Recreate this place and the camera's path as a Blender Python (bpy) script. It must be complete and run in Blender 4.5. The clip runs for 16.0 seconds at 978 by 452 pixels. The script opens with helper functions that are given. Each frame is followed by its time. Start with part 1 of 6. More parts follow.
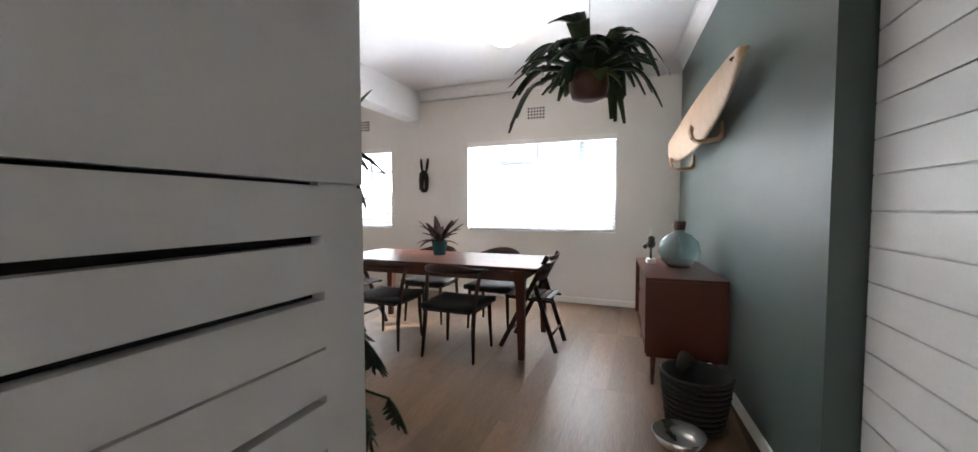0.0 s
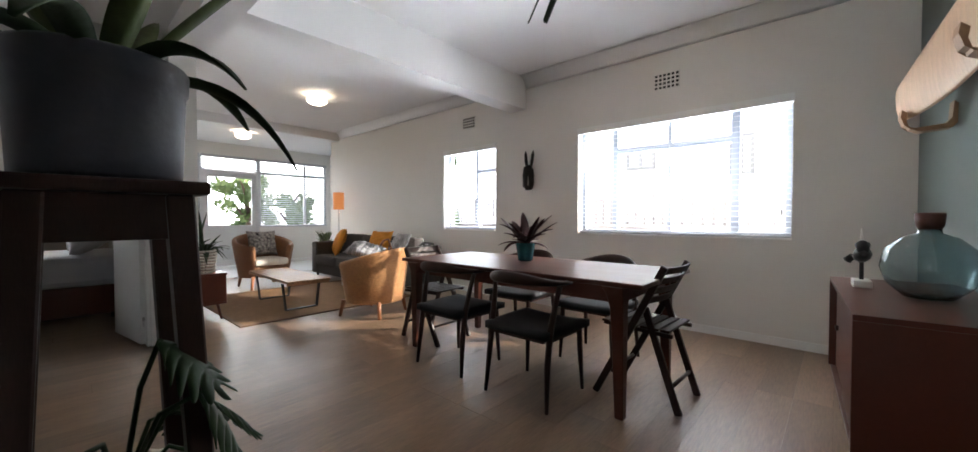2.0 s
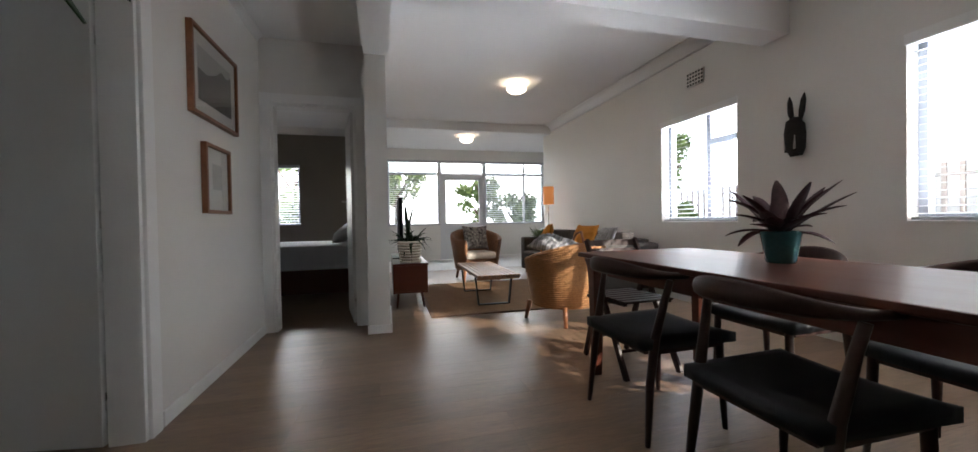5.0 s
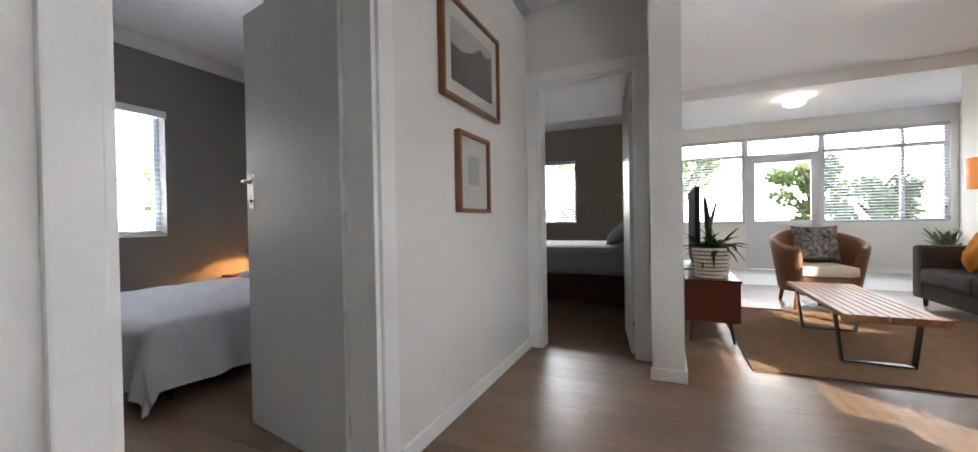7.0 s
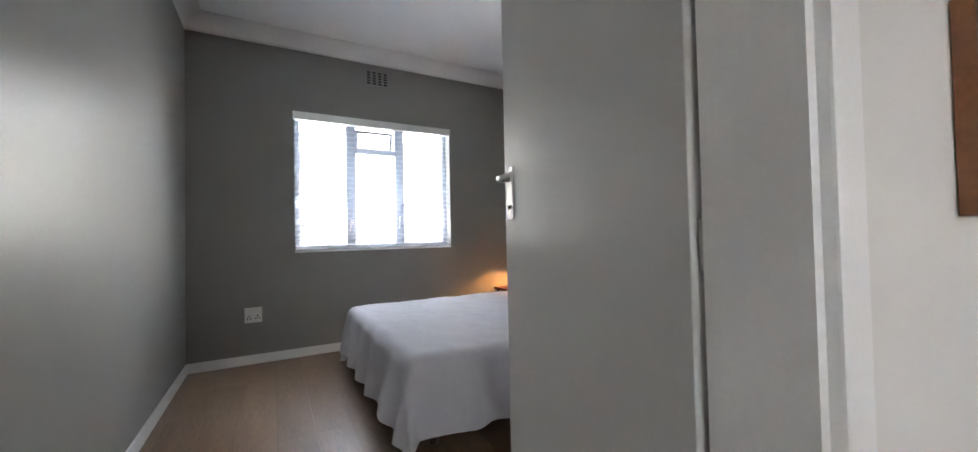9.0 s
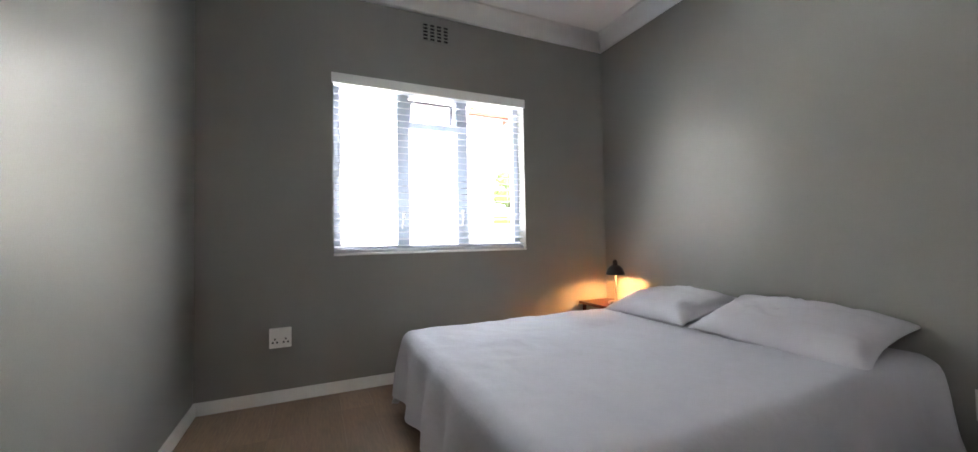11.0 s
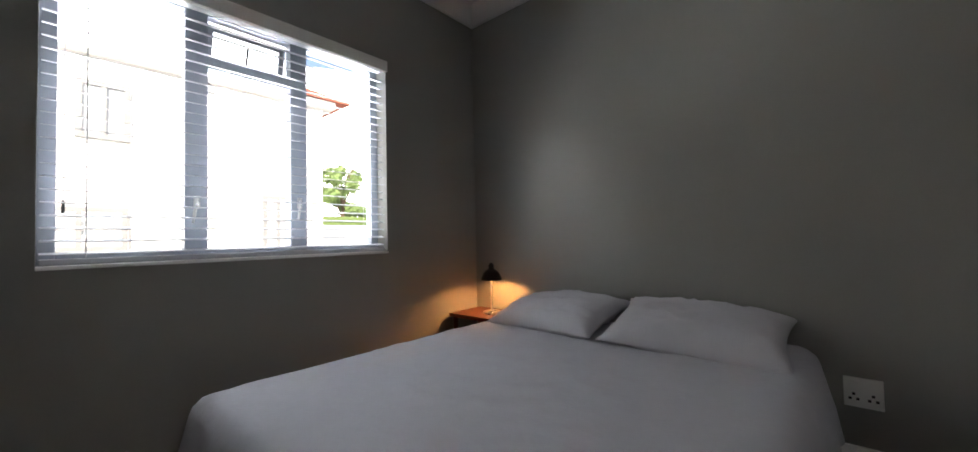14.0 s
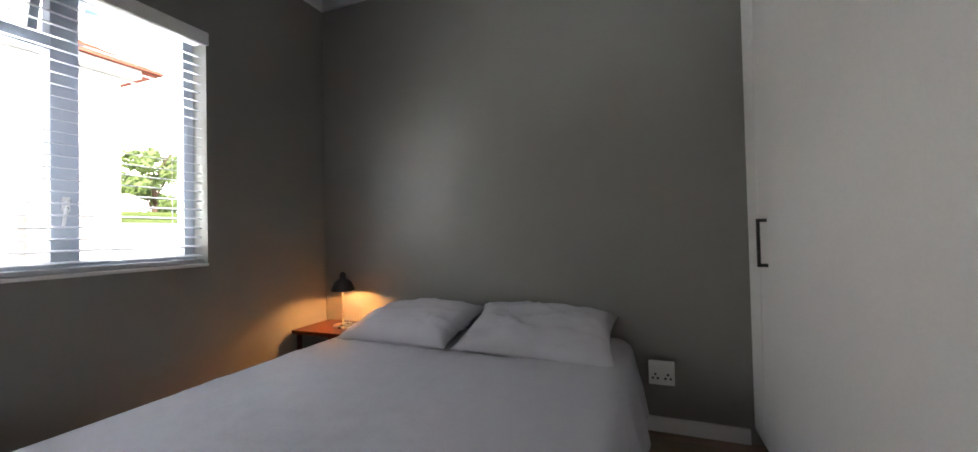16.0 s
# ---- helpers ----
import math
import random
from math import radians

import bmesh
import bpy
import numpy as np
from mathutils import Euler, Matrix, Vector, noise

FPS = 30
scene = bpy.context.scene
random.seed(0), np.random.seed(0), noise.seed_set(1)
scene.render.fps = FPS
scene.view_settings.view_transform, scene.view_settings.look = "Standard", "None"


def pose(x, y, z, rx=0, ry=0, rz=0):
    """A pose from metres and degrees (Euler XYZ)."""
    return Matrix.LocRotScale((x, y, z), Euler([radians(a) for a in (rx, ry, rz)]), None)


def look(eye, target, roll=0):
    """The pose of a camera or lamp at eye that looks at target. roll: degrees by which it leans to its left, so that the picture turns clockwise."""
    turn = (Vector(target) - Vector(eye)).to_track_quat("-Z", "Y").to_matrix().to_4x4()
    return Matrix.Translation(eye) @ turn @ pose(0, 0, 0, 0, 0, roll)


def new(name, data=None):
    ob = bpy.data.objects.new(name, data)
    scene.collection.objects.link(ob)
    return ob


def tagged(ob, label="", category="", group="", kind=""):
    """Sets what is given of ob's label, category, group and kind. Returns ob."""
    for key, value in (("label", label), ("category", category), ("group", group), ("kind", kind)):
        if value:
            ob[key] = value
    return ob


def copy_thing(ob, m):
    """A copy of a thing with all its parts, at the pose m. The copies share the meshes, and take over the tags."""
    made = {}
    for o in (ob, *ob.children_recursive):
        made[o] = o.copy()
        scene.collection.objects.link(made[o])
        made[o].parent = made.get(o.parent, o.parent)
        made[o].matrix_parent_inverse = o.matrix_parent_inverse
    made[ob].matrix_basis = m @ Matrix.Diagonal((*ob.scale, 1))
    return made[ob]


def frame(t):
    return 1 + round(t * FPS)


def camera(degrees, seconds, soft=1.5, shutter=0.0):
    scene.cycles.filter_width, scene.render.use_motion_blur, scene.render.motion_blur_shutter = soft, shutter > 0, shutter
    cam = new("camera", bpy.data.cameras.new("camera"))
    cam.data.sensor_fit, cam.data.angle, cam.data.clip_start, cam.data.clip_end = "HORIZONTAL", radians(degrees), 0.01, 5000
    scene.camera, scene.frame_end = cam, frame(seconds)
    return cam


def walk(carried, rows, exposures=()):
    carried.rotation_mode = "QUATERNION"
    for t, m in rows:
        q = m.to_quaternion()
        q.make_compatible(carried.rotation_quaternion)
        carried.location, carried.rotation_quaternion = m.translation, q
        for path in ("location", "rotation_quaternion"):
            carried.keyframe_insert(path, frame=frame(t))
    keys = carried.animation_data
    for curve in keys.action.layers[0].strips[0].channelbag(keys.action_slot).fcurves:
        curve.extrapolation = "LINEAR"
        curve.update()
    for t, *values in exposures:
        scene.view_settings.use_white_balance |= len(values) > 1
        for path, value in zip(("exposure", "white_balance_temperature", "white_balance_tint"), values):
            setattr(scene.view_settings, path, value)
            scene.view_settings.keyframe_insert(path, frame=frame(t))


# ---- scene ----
# lens, path and exposure are set here
cam = camera(102.9, 16.0)
PATH = [
    (0, (0.303, 0.244, 1.221), (-0.424, 2.105, 1.128), -0.0),
    (0.5, (0.360, 0.514, 1.208), (-0.604, 2.265, 1.127), -0.3),
    (1, (0.400, 0.738, 1.184), (-0.759, 2.368, 1.114), -0.35),
    (1.5, (0.336, 0.995, 1.137), (-0.923, 2.55, 1.087), -0.2),
    (2, (0.296, 1.168, 1.095), (-1.039, 2.657, 1.052), -0.0),
    (2.5, (0.239, 1.357, 1.05), (-1.23, 2.714, 1.015), -0.1),
    (3, (0.198, 1.502, 1.012), (-1.369, 2.745, 0.991), -0.1),
    (3.5, (0.132, 1.656, 1.013), (-1.522, 2.779, 0.99), -0.1),
    (6, (-0.61, 2.024, 0.94), (-2.602, 1.857, 0.916), -1.3),
    (6.5, (-0.88, 1.979, 0.97), (-2.803, 1.432, 0.945), -1.1),
    (7, (-1.128, 1.892, 0.989), (-2.947, 1.061, 0.967), -1.0),
    (7.5, (-1.361, 1.734, 1.018), (-3.036, 0.642, 0.998), -1.2),
    (8, (-1.546, 1.547, 1.049), (-2.969, 0.142, 1.039), -1.3),
    (8.5, (-1.624, 1.336, 1.058), (-2.777, -0.299, 1.071), -1.0),
    (9, (-1.701, 1.124, 1.023), (-2.671, -0.624, 1.067), -1.2),
    (9.5, (-1.757, 0.892, 0.991), (-2.537, -0.949, 1.056), -1.2),
    (12, (-1.722, -0.239, 1.004), (-2.682, -1.992, 1.061), -0.5),
    (12.5, (-1.694, -0.349, 0.991), (-2.873, -1.963, 1.056), -0.7),
    (13, (-1.745, -0.415, 0.984), (-3.027, -1.949, 1.054), -1.0),
    (13.5, (-1.841, -0.46, 0.987), (-3.233, -1.895, 1.047), -1.1),
    (14, (-1.884, -0.532, 0.985), (-3.393, -1.844, 1.046), -1.2),
    (14.5, (-1.91, -0.544, 0.985), (-3.496, -1.762, 1.041), -1.3),
    (15, (-1.917, -0.561, 0.989), (-3.606, -1.632, 1.039), -1.2),
    (15.5, (-1.943, -0.536, 1.001), (-3.731, -1.432, 1.052), -1.2),
    (16, (-1.955, -0.528, 1.042), (-3.82, -1.25, 1.077), -1.3),
]
EXPOSURES = [(0.0, 2.2, 6200, 10), (1.0, 2.15, 6200, 10), (1.5, 2.05, 6200, 10), (2.0, 1.63, 6200, 10), (3.0, 1.18, 6200, 10), (3.5, 0.93, 6200, 10), (6.0, 1.9, 6200, 10), (6.5, 2.2, 6200, 10), (7.0, 2.13, 6200, 10), (7.5, 2.13, 6250, 10), (9.0, 2.45, 6200, 10), (9.5, 2.58, 6250, 10), (12.0, 2.4, 6500, 10), (13.0, 2.1, 6500, 10), (14.0, 1.25, 6500, 10), (14.5, 0.85, 6500, 10), (15.5, 1.15, 6500, 10), (16.0, 1.5, 6500, 10)]
walk(cam, [(t, look(eye, target, roll)) for t, eye, target, roll in PATH], EXPOSURES)

# ---- daylight ----
SUN_WAY = Vector((-0.95, -1.0, -0.65)).normalized()
sun_el = math.asin(-SUN_WAY.z)
sky_world = bpy.data.worlds.new("sky")
scene.world = sky_world
sky_world.use_nodes = True
wn = sky_world.node_tree
sky_tex = wn.nodes.new("ShaderNodeTexSky")
sky_tex.sky_type = "NISHITA"
sky_tex.sun_disc = False
sky_tex.sun_elevation = sun_el
sky_tex.sun_rotation = math.atan2(-SUN_WAY.x, -SUN_WAY.y)
sky_tex.air_density, sky_tex.dust_density, sky_tex.ozone_density = 1.0, 6.5, 0.5
wn.links.new(sky_tex.outputs[0], wn.nodes["Background"].inputs[0])
wn.nodes["Background"].inputs[1].default_value = 0.15
sun_data = bpy.data.lights.new("sun", "SUN")
sun_data.energy, sun_data.angle, sun_data.color = 5.0, radians(0.5), (1.0, 0.93, 0.82)
new("sun", sun_data).matrix_world = look((0, 0, 30), Vector((0, 0, 30)) + SUN_WAY)


def fill_lamp(x, y, z, tx, ty, tz, w, h, power):
    """An added, unseen area lamp outside a window, in place of skylight and ground bounce."""
    d = bpy.data.lights.new("window_fill", "AREA")
    d.shape, d.size, d.size_y, d.energy, d.color = "RECTANGLE", w, h, power, (0.93, 0.97, 1.0)
    new("window_fill", d).matrix_world = look((x, y, z), (tx, ty, tz))


fill_lamp(-1.0, 6.6, 2.75, -1.0, 4.6, 1.1, 2.4, 1.0, 21.6)
# Lamps at z 0.30 are added below the sills to brighten the ceilings
fill_lamp(-1.0, 6.3, 0.30, -1.0, 4.2, 2.4, 2.4, 0.9, 309.6)
fill_lamp(-3.8, 6.6, 2.75, -3.8, 4.6, 1.1, 1.2, 1.0, 10.8)
fill_lamp(-3.8, 6.3, 0.30, -3.8, 4.2, 2.4, 1.2, 0.9, 172.8)
fill_lamp(-2.6, -4.0, 2.75, -2.6, -2.0, 1.1, 1.7, 1.0, 15.8)
fill_lamp(-2.6, -3.7, 0.30, -2.9, -1.6, 2.2, 1.7, 0.9, 133.2)
fill_lamp(-11.4, 4.0, 2.9, -9.0, 4.0, 1.1, 4.0, 1.2, 43.2)
fill_lamp(-9.6, -0.3, 2.7, -7.6, -0.3, 1.1, 1.3, 1.0, 61.2)


def bulb(x, y, z, power, radius=0.04, colour=(1.0, 0.42, 0.13)):
    d = bpy.data.lights.new("bulb", "POINT")
    d.energy, d.shadow_soft_size, d.color = power, radius, colour
    new("bulb", d).location = (x, y, z)


# ---- materials ----
def material(name, colour, rough=0.6, metal=0.0, spec=0.5, vary=0.08, scale=6.0, fine=80.0, bump=0.05, stretch=(1, 1, 1), random_tone=0.0, coat=0.0):
    m = bpy.data.materials.new(name)
    m.use_nodes = True
    nt = m.node_tree
    b = nt.nodes["Principled BSDF"]
    b.inputs["Roughness"].default_value = rough
    b.inputs["Metallic"].default_value = metal
    b.inputs["Specular IOR Level"].default_value = spec
    b.inputs["Coat Weight"].default_value = coat
    tc = nt.nodes.new("ShaderNodeTexCoord")
    mp = nt.nodes.new("ShaderNodeMapping")
    mp.inputs["Scale"].default_value = stretch
    nt.links.new(tc.outputs["Object"], mp.inputs[0])
    n1 = nt.nodes.new("ShaderNodeTexNoise")
    n1.inputs["Scale"].default_value, n1.inputs["Detail"].default_value = scale, 6
    n2 = nt.nodes.new("ShaderNodeTexNoise")
    n2.inputs["Scale"].default_value, n2.inputs["Detail"].default_value = fine, 4
    for n in (n1, n2):
        nt.links.new(mp.outputs[0], n.inputs["Vector"])
    mix = nt.nodes.new("ShaderNodeMath")
    mix.operation = "ADD"
    nt.links.new(n1.outputs[0], mix.inputs[0])
    nt.links.new(n2.outputs[0], mix.inputs[1])
    mr = nt.nodes.new("ShaderNodeMapRange")
    mr.inputs[1].default_value, mr.inputs[2].default_value = 0.6, 1.4
    mr.inputs[3].default_value, mr.inputs[4].default_value = 1 - vary, 1 + vary
    nt.links.new(mix.outputs[0], mr.inputs[0])
    tone = mr.outputs[0]
    if random_tone:
        oi = nt.nodes.new("ShaderNodeObjectInfo")
        r2 = nt.nodes.new("ShaderNodeMapRange")
        r2.inputs[3].default_value, r2.inputs[4].default_value = 1 - random_tone, 1 + random_tone
        nt.links.new(oi.outputs["Random"], r2.inputs[0])
        mul = nt.nodes.new("ShaderNodeMath")
        mul.operation = "MULTIPLY"
        nt.links.new(tone, mul.inputs[0])
        nt.links.new(r2.outputs[0], mul.inputs[1])
        tone = mul.outputs[0]
    vm = nt.nodes.new("ShaderNodeVectorMath")
    vm.operation = "SCALE"
    vm.inputs[0].default_value = colour
    nt.links.new(tone, vm.inputs["Scale"])
    nt.links.new(vm.outputs[0], b.inputs["Base Color"])
    rr = nt.nodes.new("ShaderNodeMapRange")
    rr.inputs[1].default_value, rr.inputs[2].default_value = 0.3, 0.7
    rr.inputs[3].default_value, rr.inputs[4].default_value = max(0.02, rough - 0.015), min(1, rough + 0.015)
    nt.links.new(n1.outputs[0], rr.inputs[0])
    nt.links.new(rr.outputs[0], b.inputs["Roughness"])
    if bump:
        bp = nt.nodes.new("ShaderNodeBump")
        bp.inputs["Strength"].default_value, bp.inputs["Distance"].default_value = bump, 0.01
        nt.links.new(mix.outputs[0], bp.inputs["Height"])
        nt.links.new(bp.outputs[0], b.inputs["Normal"])
    return m


def glow(name, colour, strength):
    m = bpy.data.materials.new(name)
    m.use_nodes = True
    b = m.node_tree.nodes["Principled BSDF"]
    b.inputs["Base Color"].default_value = (*colour, 1)
    b.inputs["Emission Color"].default_value = (*colour, 1)
    b.inputs["Emission Strength"].default_value = strength
    return m


def glass(name, colour, rough=0.0, ior=1.45):
    m = bpy.data.materials.new(name)
    m.use_nodes = True
    b = m.node_tree.nodes["Principled BSDF"]
    b.inputs["Base Color"].default_value = (*colour, 1)
    b.inputs["Transmission Weight"].default_value = 1.0
    b.inputs["Roughness"].default_value = rough
    b.inputs["IOR"].default_value = ior
    return m


M_WALL = material("warm_white_wall_paint", (0.71, 0.69, 0.655), 0.55, vary=0.03, scale=2, fine=180, bump=0.04)
M_CEIL = material("white_ceiling_paint", (0.86, 0.86, 0.86), 0.75, vary=0.02, scale=2, fine=120, bump=0.03)
M_GREEN = material("dark_green_wall_paint", (0.085, 0.115, 0.105), 0.36, vary=0.05, scale=3, fine=160, bump=0.05)
M_GREY = material("grey_green_wall_paint", (0.238, 0.234, 0.214), 0.36, vary=0.04, scale=3, fine=160, bump=0.05)
M_GREYB = material("charcoal_wall_paint", (0.235, 0.220, 0.195), 0.5, vary=0.04, scale=3, fine=160, bump=0.05)
M_TRIM = material("white_gloss_trim", (0.78, 0.775, 0.76), 0.37, vary=0.03, scale=4, fine=90, bump=0.02)
M_DOOR = material("pale_grey_door_paint", (0.60, 0.595, 0.58), 0.37, vary=0.02, scale=2, fine=120, bump=0.02)
M_ENTRYDOOR = material("grey_white_entry_door_paint", (0.63, 0.625, 0.615), 0.45, vary=0.02, scale=2, fine=120, bump=0.02)
M_BLIND = material("white_blind_slat", (0.46, 0.47, 0.50), 0.4, vary=0.02, scale=3, fine=60, bump=0.01)
# White frames; the backlit grey-blue shade is put into this darker base colour
M_FRAME = material("backlit_white_aluminium", (0.29, 0.315, 0.36), 0.3, vary=0.03, scale=4, fine=60, bump=0.01)
M_PORCHFRAME = material("white_painted_porch_frame", (0.62, 0.63, 0.65), 0.4, vary=0.03, scale=4, fine=60, bump=0.01)
M_PLANK = material("oak_vinyl_plank", (0.200, 0.126, 0.078), 0.36, vary=0.34, scale=2.2, fine=22, bump=0.05, stretch=(5, 0.5, 5), random_tone=0.16)
M_SUB = material("dark_plank_joint", (0.12, 0.08, 0.052), 0.8)
M_TILE = material("pale_floor_tile", (0.55, 0.54, 0.52), 0.4, vary=0.05)
M_TEAK = material("reddish_teak", (0.075, 0.019, 0.010), 0.34, spec=0.25, vary=0.10, scale=2.5, fine=14, bump=0.0, stretch=(0.7, 4, 4))
M_TEAKV = material("reddish_teak_upright", (0.080, 0.021, 0.011), 0.4, spec=0.35, vary=0.10, scale=2.5, fine=14, bump=0.0, stretch=(5, 5, 0.6))
M_DARKWOOD = material("dark_stained_wood", (0.032, 0.012, 0.008), 0.48, spec=0.3, vary=0.3, scale=5, fine=60, bump=0.05, stretch=(6, 6, 1))
M_MIDWOOD = material("brown_wood", (0.27, 0.10, 0.040), 0.38, vary=0.3, scale=4, fine=50, bump=0.05, stretch=(1, 7, 7))
M_LIGHTWOOD = material("honey_slat_wood", (0.33, 0.160, 0.070), 0.42, vary=0.25, scale=4, fine=50, bump=0.05, stretch=(1, 8, 8))
M_PLY = material("pale_plywood", (0.52, 0.35, 0.22), 0.4, vary=0.22, scale=5, fine=70, bump=0.03, stretch=(7, 1, 7))
M_PLYDARK = material("plywood_edge", (0.34, 0.2, 0.11), 0.5, vary=0.2, scale=5, fine=70)
M_BLACKSEAT = material("black_vinyl", (0.008, 0.008, 0.010), 0.6, spec=0.25, vary=0.2, scale=20, fine=240, bump=0.08)
M_BLACK = material("black_metal", (0.012, 0.012, 0.013), 0.4, metal=0.3, vary=0.1)
M_STEEL = material("brushed_steel", (0.55, 0.54, 0.52), 0.28, metal=1.0, vary=0.08)
M_SHEET = material("white_cotton_sheet", (0.43, 0.425, 0.45), 0.85, vary=0.03, scale=4, fine=22, bump=0.22, spec=0.2)
M_PILLOW = material("white_pillow_cotton", (0.47, 0.46, 0.48), 0.88, vary=0.03, scale=6, fine=500, bump=0.12, spec=0.2)
M_GREYBED = material("pale_grey_bedding", (0.52, 0.54, 0.58), 0.85, vary=0.05, scale=5, fine=300, bump=0.1)
M_SOFA = material("brown_grey_weave", (0.085, 0.075, 0.07), 0.9, vary=0.15, scale=30, fine=400, bump=0.2, spec=0.2)
M_MUSTARD = material("mustard_cloth", (0.55, 0.22, 0.03), 0.9, vary=0.1, scale=10, fine=400, bump=0.15, spec=0.2)
M_WICKER = material("golden_wicker", (0.42, 0.20, 0.075), 0.55, vary=0.3, scale=40, fine=160, bump=0.5)
M_WICKERD = material("brown_wicker", (0.24, 0.11, 0.05), 0.55, vary=0.3, scale=40, fine=160, bump=0.5)
M_RUG = material("jute_rug", (0.225, 0.135, 0.075), 0.95, vary=0.2, scale=12, fine=220, bump=0.6, spec=0.1)
M_RUGEDGE = material("rug_binding", (0.16, 0.09, 0.05), 0.9, vary=0.15, scale=12, fine=220, bump=0.3)
M_CREAM = material("cream_cushion", (0.62, 0.56, 0.48), 0.9, vary=0.06, scale=10, fine=300, bump=0.12)
M_POT = material("grey_glazed_pot", (0.062, 0.068, 0.085), 0.42, vary=0.12, scale=8, fine=60, bump=0.06)
M_TEALPOT = material("teal_glazed_pot", (0.03, 0.12, 0.13), 0.2, vary=0.2, scale=8, fine=60, bump=0.05)
M_CLAY = material("dark_clay", (0.09, 0.035, 0.022), 0.5, vary=0.2, scale=10, fine=60, bump=0.1)
M_SOIL = material("soil", (0.025, 0.018, 0.012), 0.95, vary=0.4, scale=30, fine=120, bump=0.8)
M_LEAF = material("deep_green_leaf", (0.020, 0.042, 0.015), 0.5, spec=0.25, vary=0.3, scale=12, fine=60, bump=0.1)
M_LEAFLT = material("olive_strap_leaf", (0.075, 0.105, 0.032), 0.4, vary=0.35, scale=10, fine=50, bump=0.1)
M_LEAFPU = material("purple_green_leaf", (0.050, 0.022, 0.026), 0.5, spec=0.2, vary=0.4, scale=12, fine=50, bump=0.1)
M_BASKET = material("white_woven_basket", (0.62, 0.56, 0.46), 0.8, vary=0.15, scale=30, fine=100, bump=0.3)
M_BASKETGAP = material("basket_gap", (0.13, 0.08, 0.05), 0.9)
M_TVBLACK = material("black_screen", (0.008, 0.008, 0.009), 0.5, spec=0.2, vary=0.05)
M_PAPER = material("white_mount_board", (0.72, 0.71, 0.68), 0.8, vary=0.02)
M_PRINTMID = material("grey_print", (0.13, 0.125, 0.12), 0.7, vary=0.7, scale=9, fine=60, bump=0.0)
M_PRINTPALE = material("pale_print_drawing", (0.50, 0.50, 0.48), 0.8, vary=0.12, scale=9, fine=40, bump=0.0)
M_FRAMEWOOD = material("brown_picture_frame", (0.22, 0.085, 0.035), 0.35, vary=0.25, scale=6, fine=60, bump=0.05)
M_MASK = material("blackened_carved_wood", (0.022, 0.018, 0.016), 0.7, spec=0.2, vary=0.3, scale=20, fine=90, bump=0.3)
M_MASKFACE = material("bleached_wood_face", (0.36, 0.32, 0.29), 0.7, vary=0.2, scale=20, fine=90, bump=0.2)
M_VASE = glass("pale_blue_glass", (0.62, 0.73, 0.75), 0.02)
M_PANE = glass("window_glass", (1, 1, 1), 0.0, 1.02)
M_PLASTIC = material("white_plastic", (0.74, 0.73, 0.70), 0.35, vary=0.01, bump=0.0)
# Near-black that stands in for the shade inside holes, slots and gaps
M_DARKHOLE = material("hole_shade_black", (0.012, 0.012, 0.012), 0.9, bump=0.0)
M_OPAL = glow("lit_opal_glass", (1.0, 0.80, 0.58), 3.8)
M_LAMPGLOW = glow("lit_bulb", (1.0, 0.72, 0.40), 14.0)
M_SHADE = glow("lit_amber_lampshade", (0.55, 0.20, 0.06), 0.26)
M_OUTWALL = material("white_render_wall", (0.72, 0.71, 0.69), 0.85, vary=0.05, scale=1.5, fine=30, bump=0.1)
M_ROOF = material("red_clay_roof", (0.30, 0.085, 0.055), 0.8, vary=0.25, scale=3, fine=20, bump=0.2, random_tone=0.1)
M_OUTGLASS = material("dark_window_pane", (0.33, 0.34, 0.36), 0.3, vary=0.2)
M_OUTTRIM = material("grey_window_trim", (0.20, 0.20, 0.20), 0.6)
M_PAVE = material("pale_concrete_paving", (0.42, 0.40, 0.37), 0.9, vary=0.12, scale=1.2, fine=30, bump=0.2)
M_GRASS = material("grass", (0.10, 0.14, 0.04), 0.95, vary=0.3, scale=4, fine=60, bump=0.5)
M_BARK = material("bark", (0.12, 0.08, 0.055), 0.9, vary=0.3, scale=10, fine=50, bump=0.5)
M_TREELEAF = material("tree_leaf", (0.13, 0.19, 0.06), 0.7, vary=0.4, scale=2, fine=12, bump=0.0)
M_BRICKWALL = material("grey_brick_wall", (0.36, 0.32, 0.29), 0.9, vary=0.2, scale=3, fine=30, bump=0.4, random_tone=0.12)


# ---- building blocks ----
def bm_new():
    return bmesh.new()


def bx(bm, x0, y0, z0, x1, y1, z1, m=None, bev=0.0):
    vs = [Vector((x, y, z)) for x in (x0, x1) for y in (y0, y1) for z in (z0, z1)]
    if m is not None:
        vs = [m @ v for v in vs]
    v = [bm.verts.new(p) for p in vs]
    fs = [bm.faces.new([v[i] for i in q]) for q in ((0, 1, 3, 2), (4, 6, 7, 5), (0, 4, 5, 1), (2, 3, 7, 6), (0, 2, 6, 4), (1, 5, 7, 3))]
    if bev:
        es = list({e for f in fs for e in f.edges})
        bmesh.ops.bevel(bm, geom=es, offset=bev, segments=2, affect="EDGES", profile=0.6)
    return fs


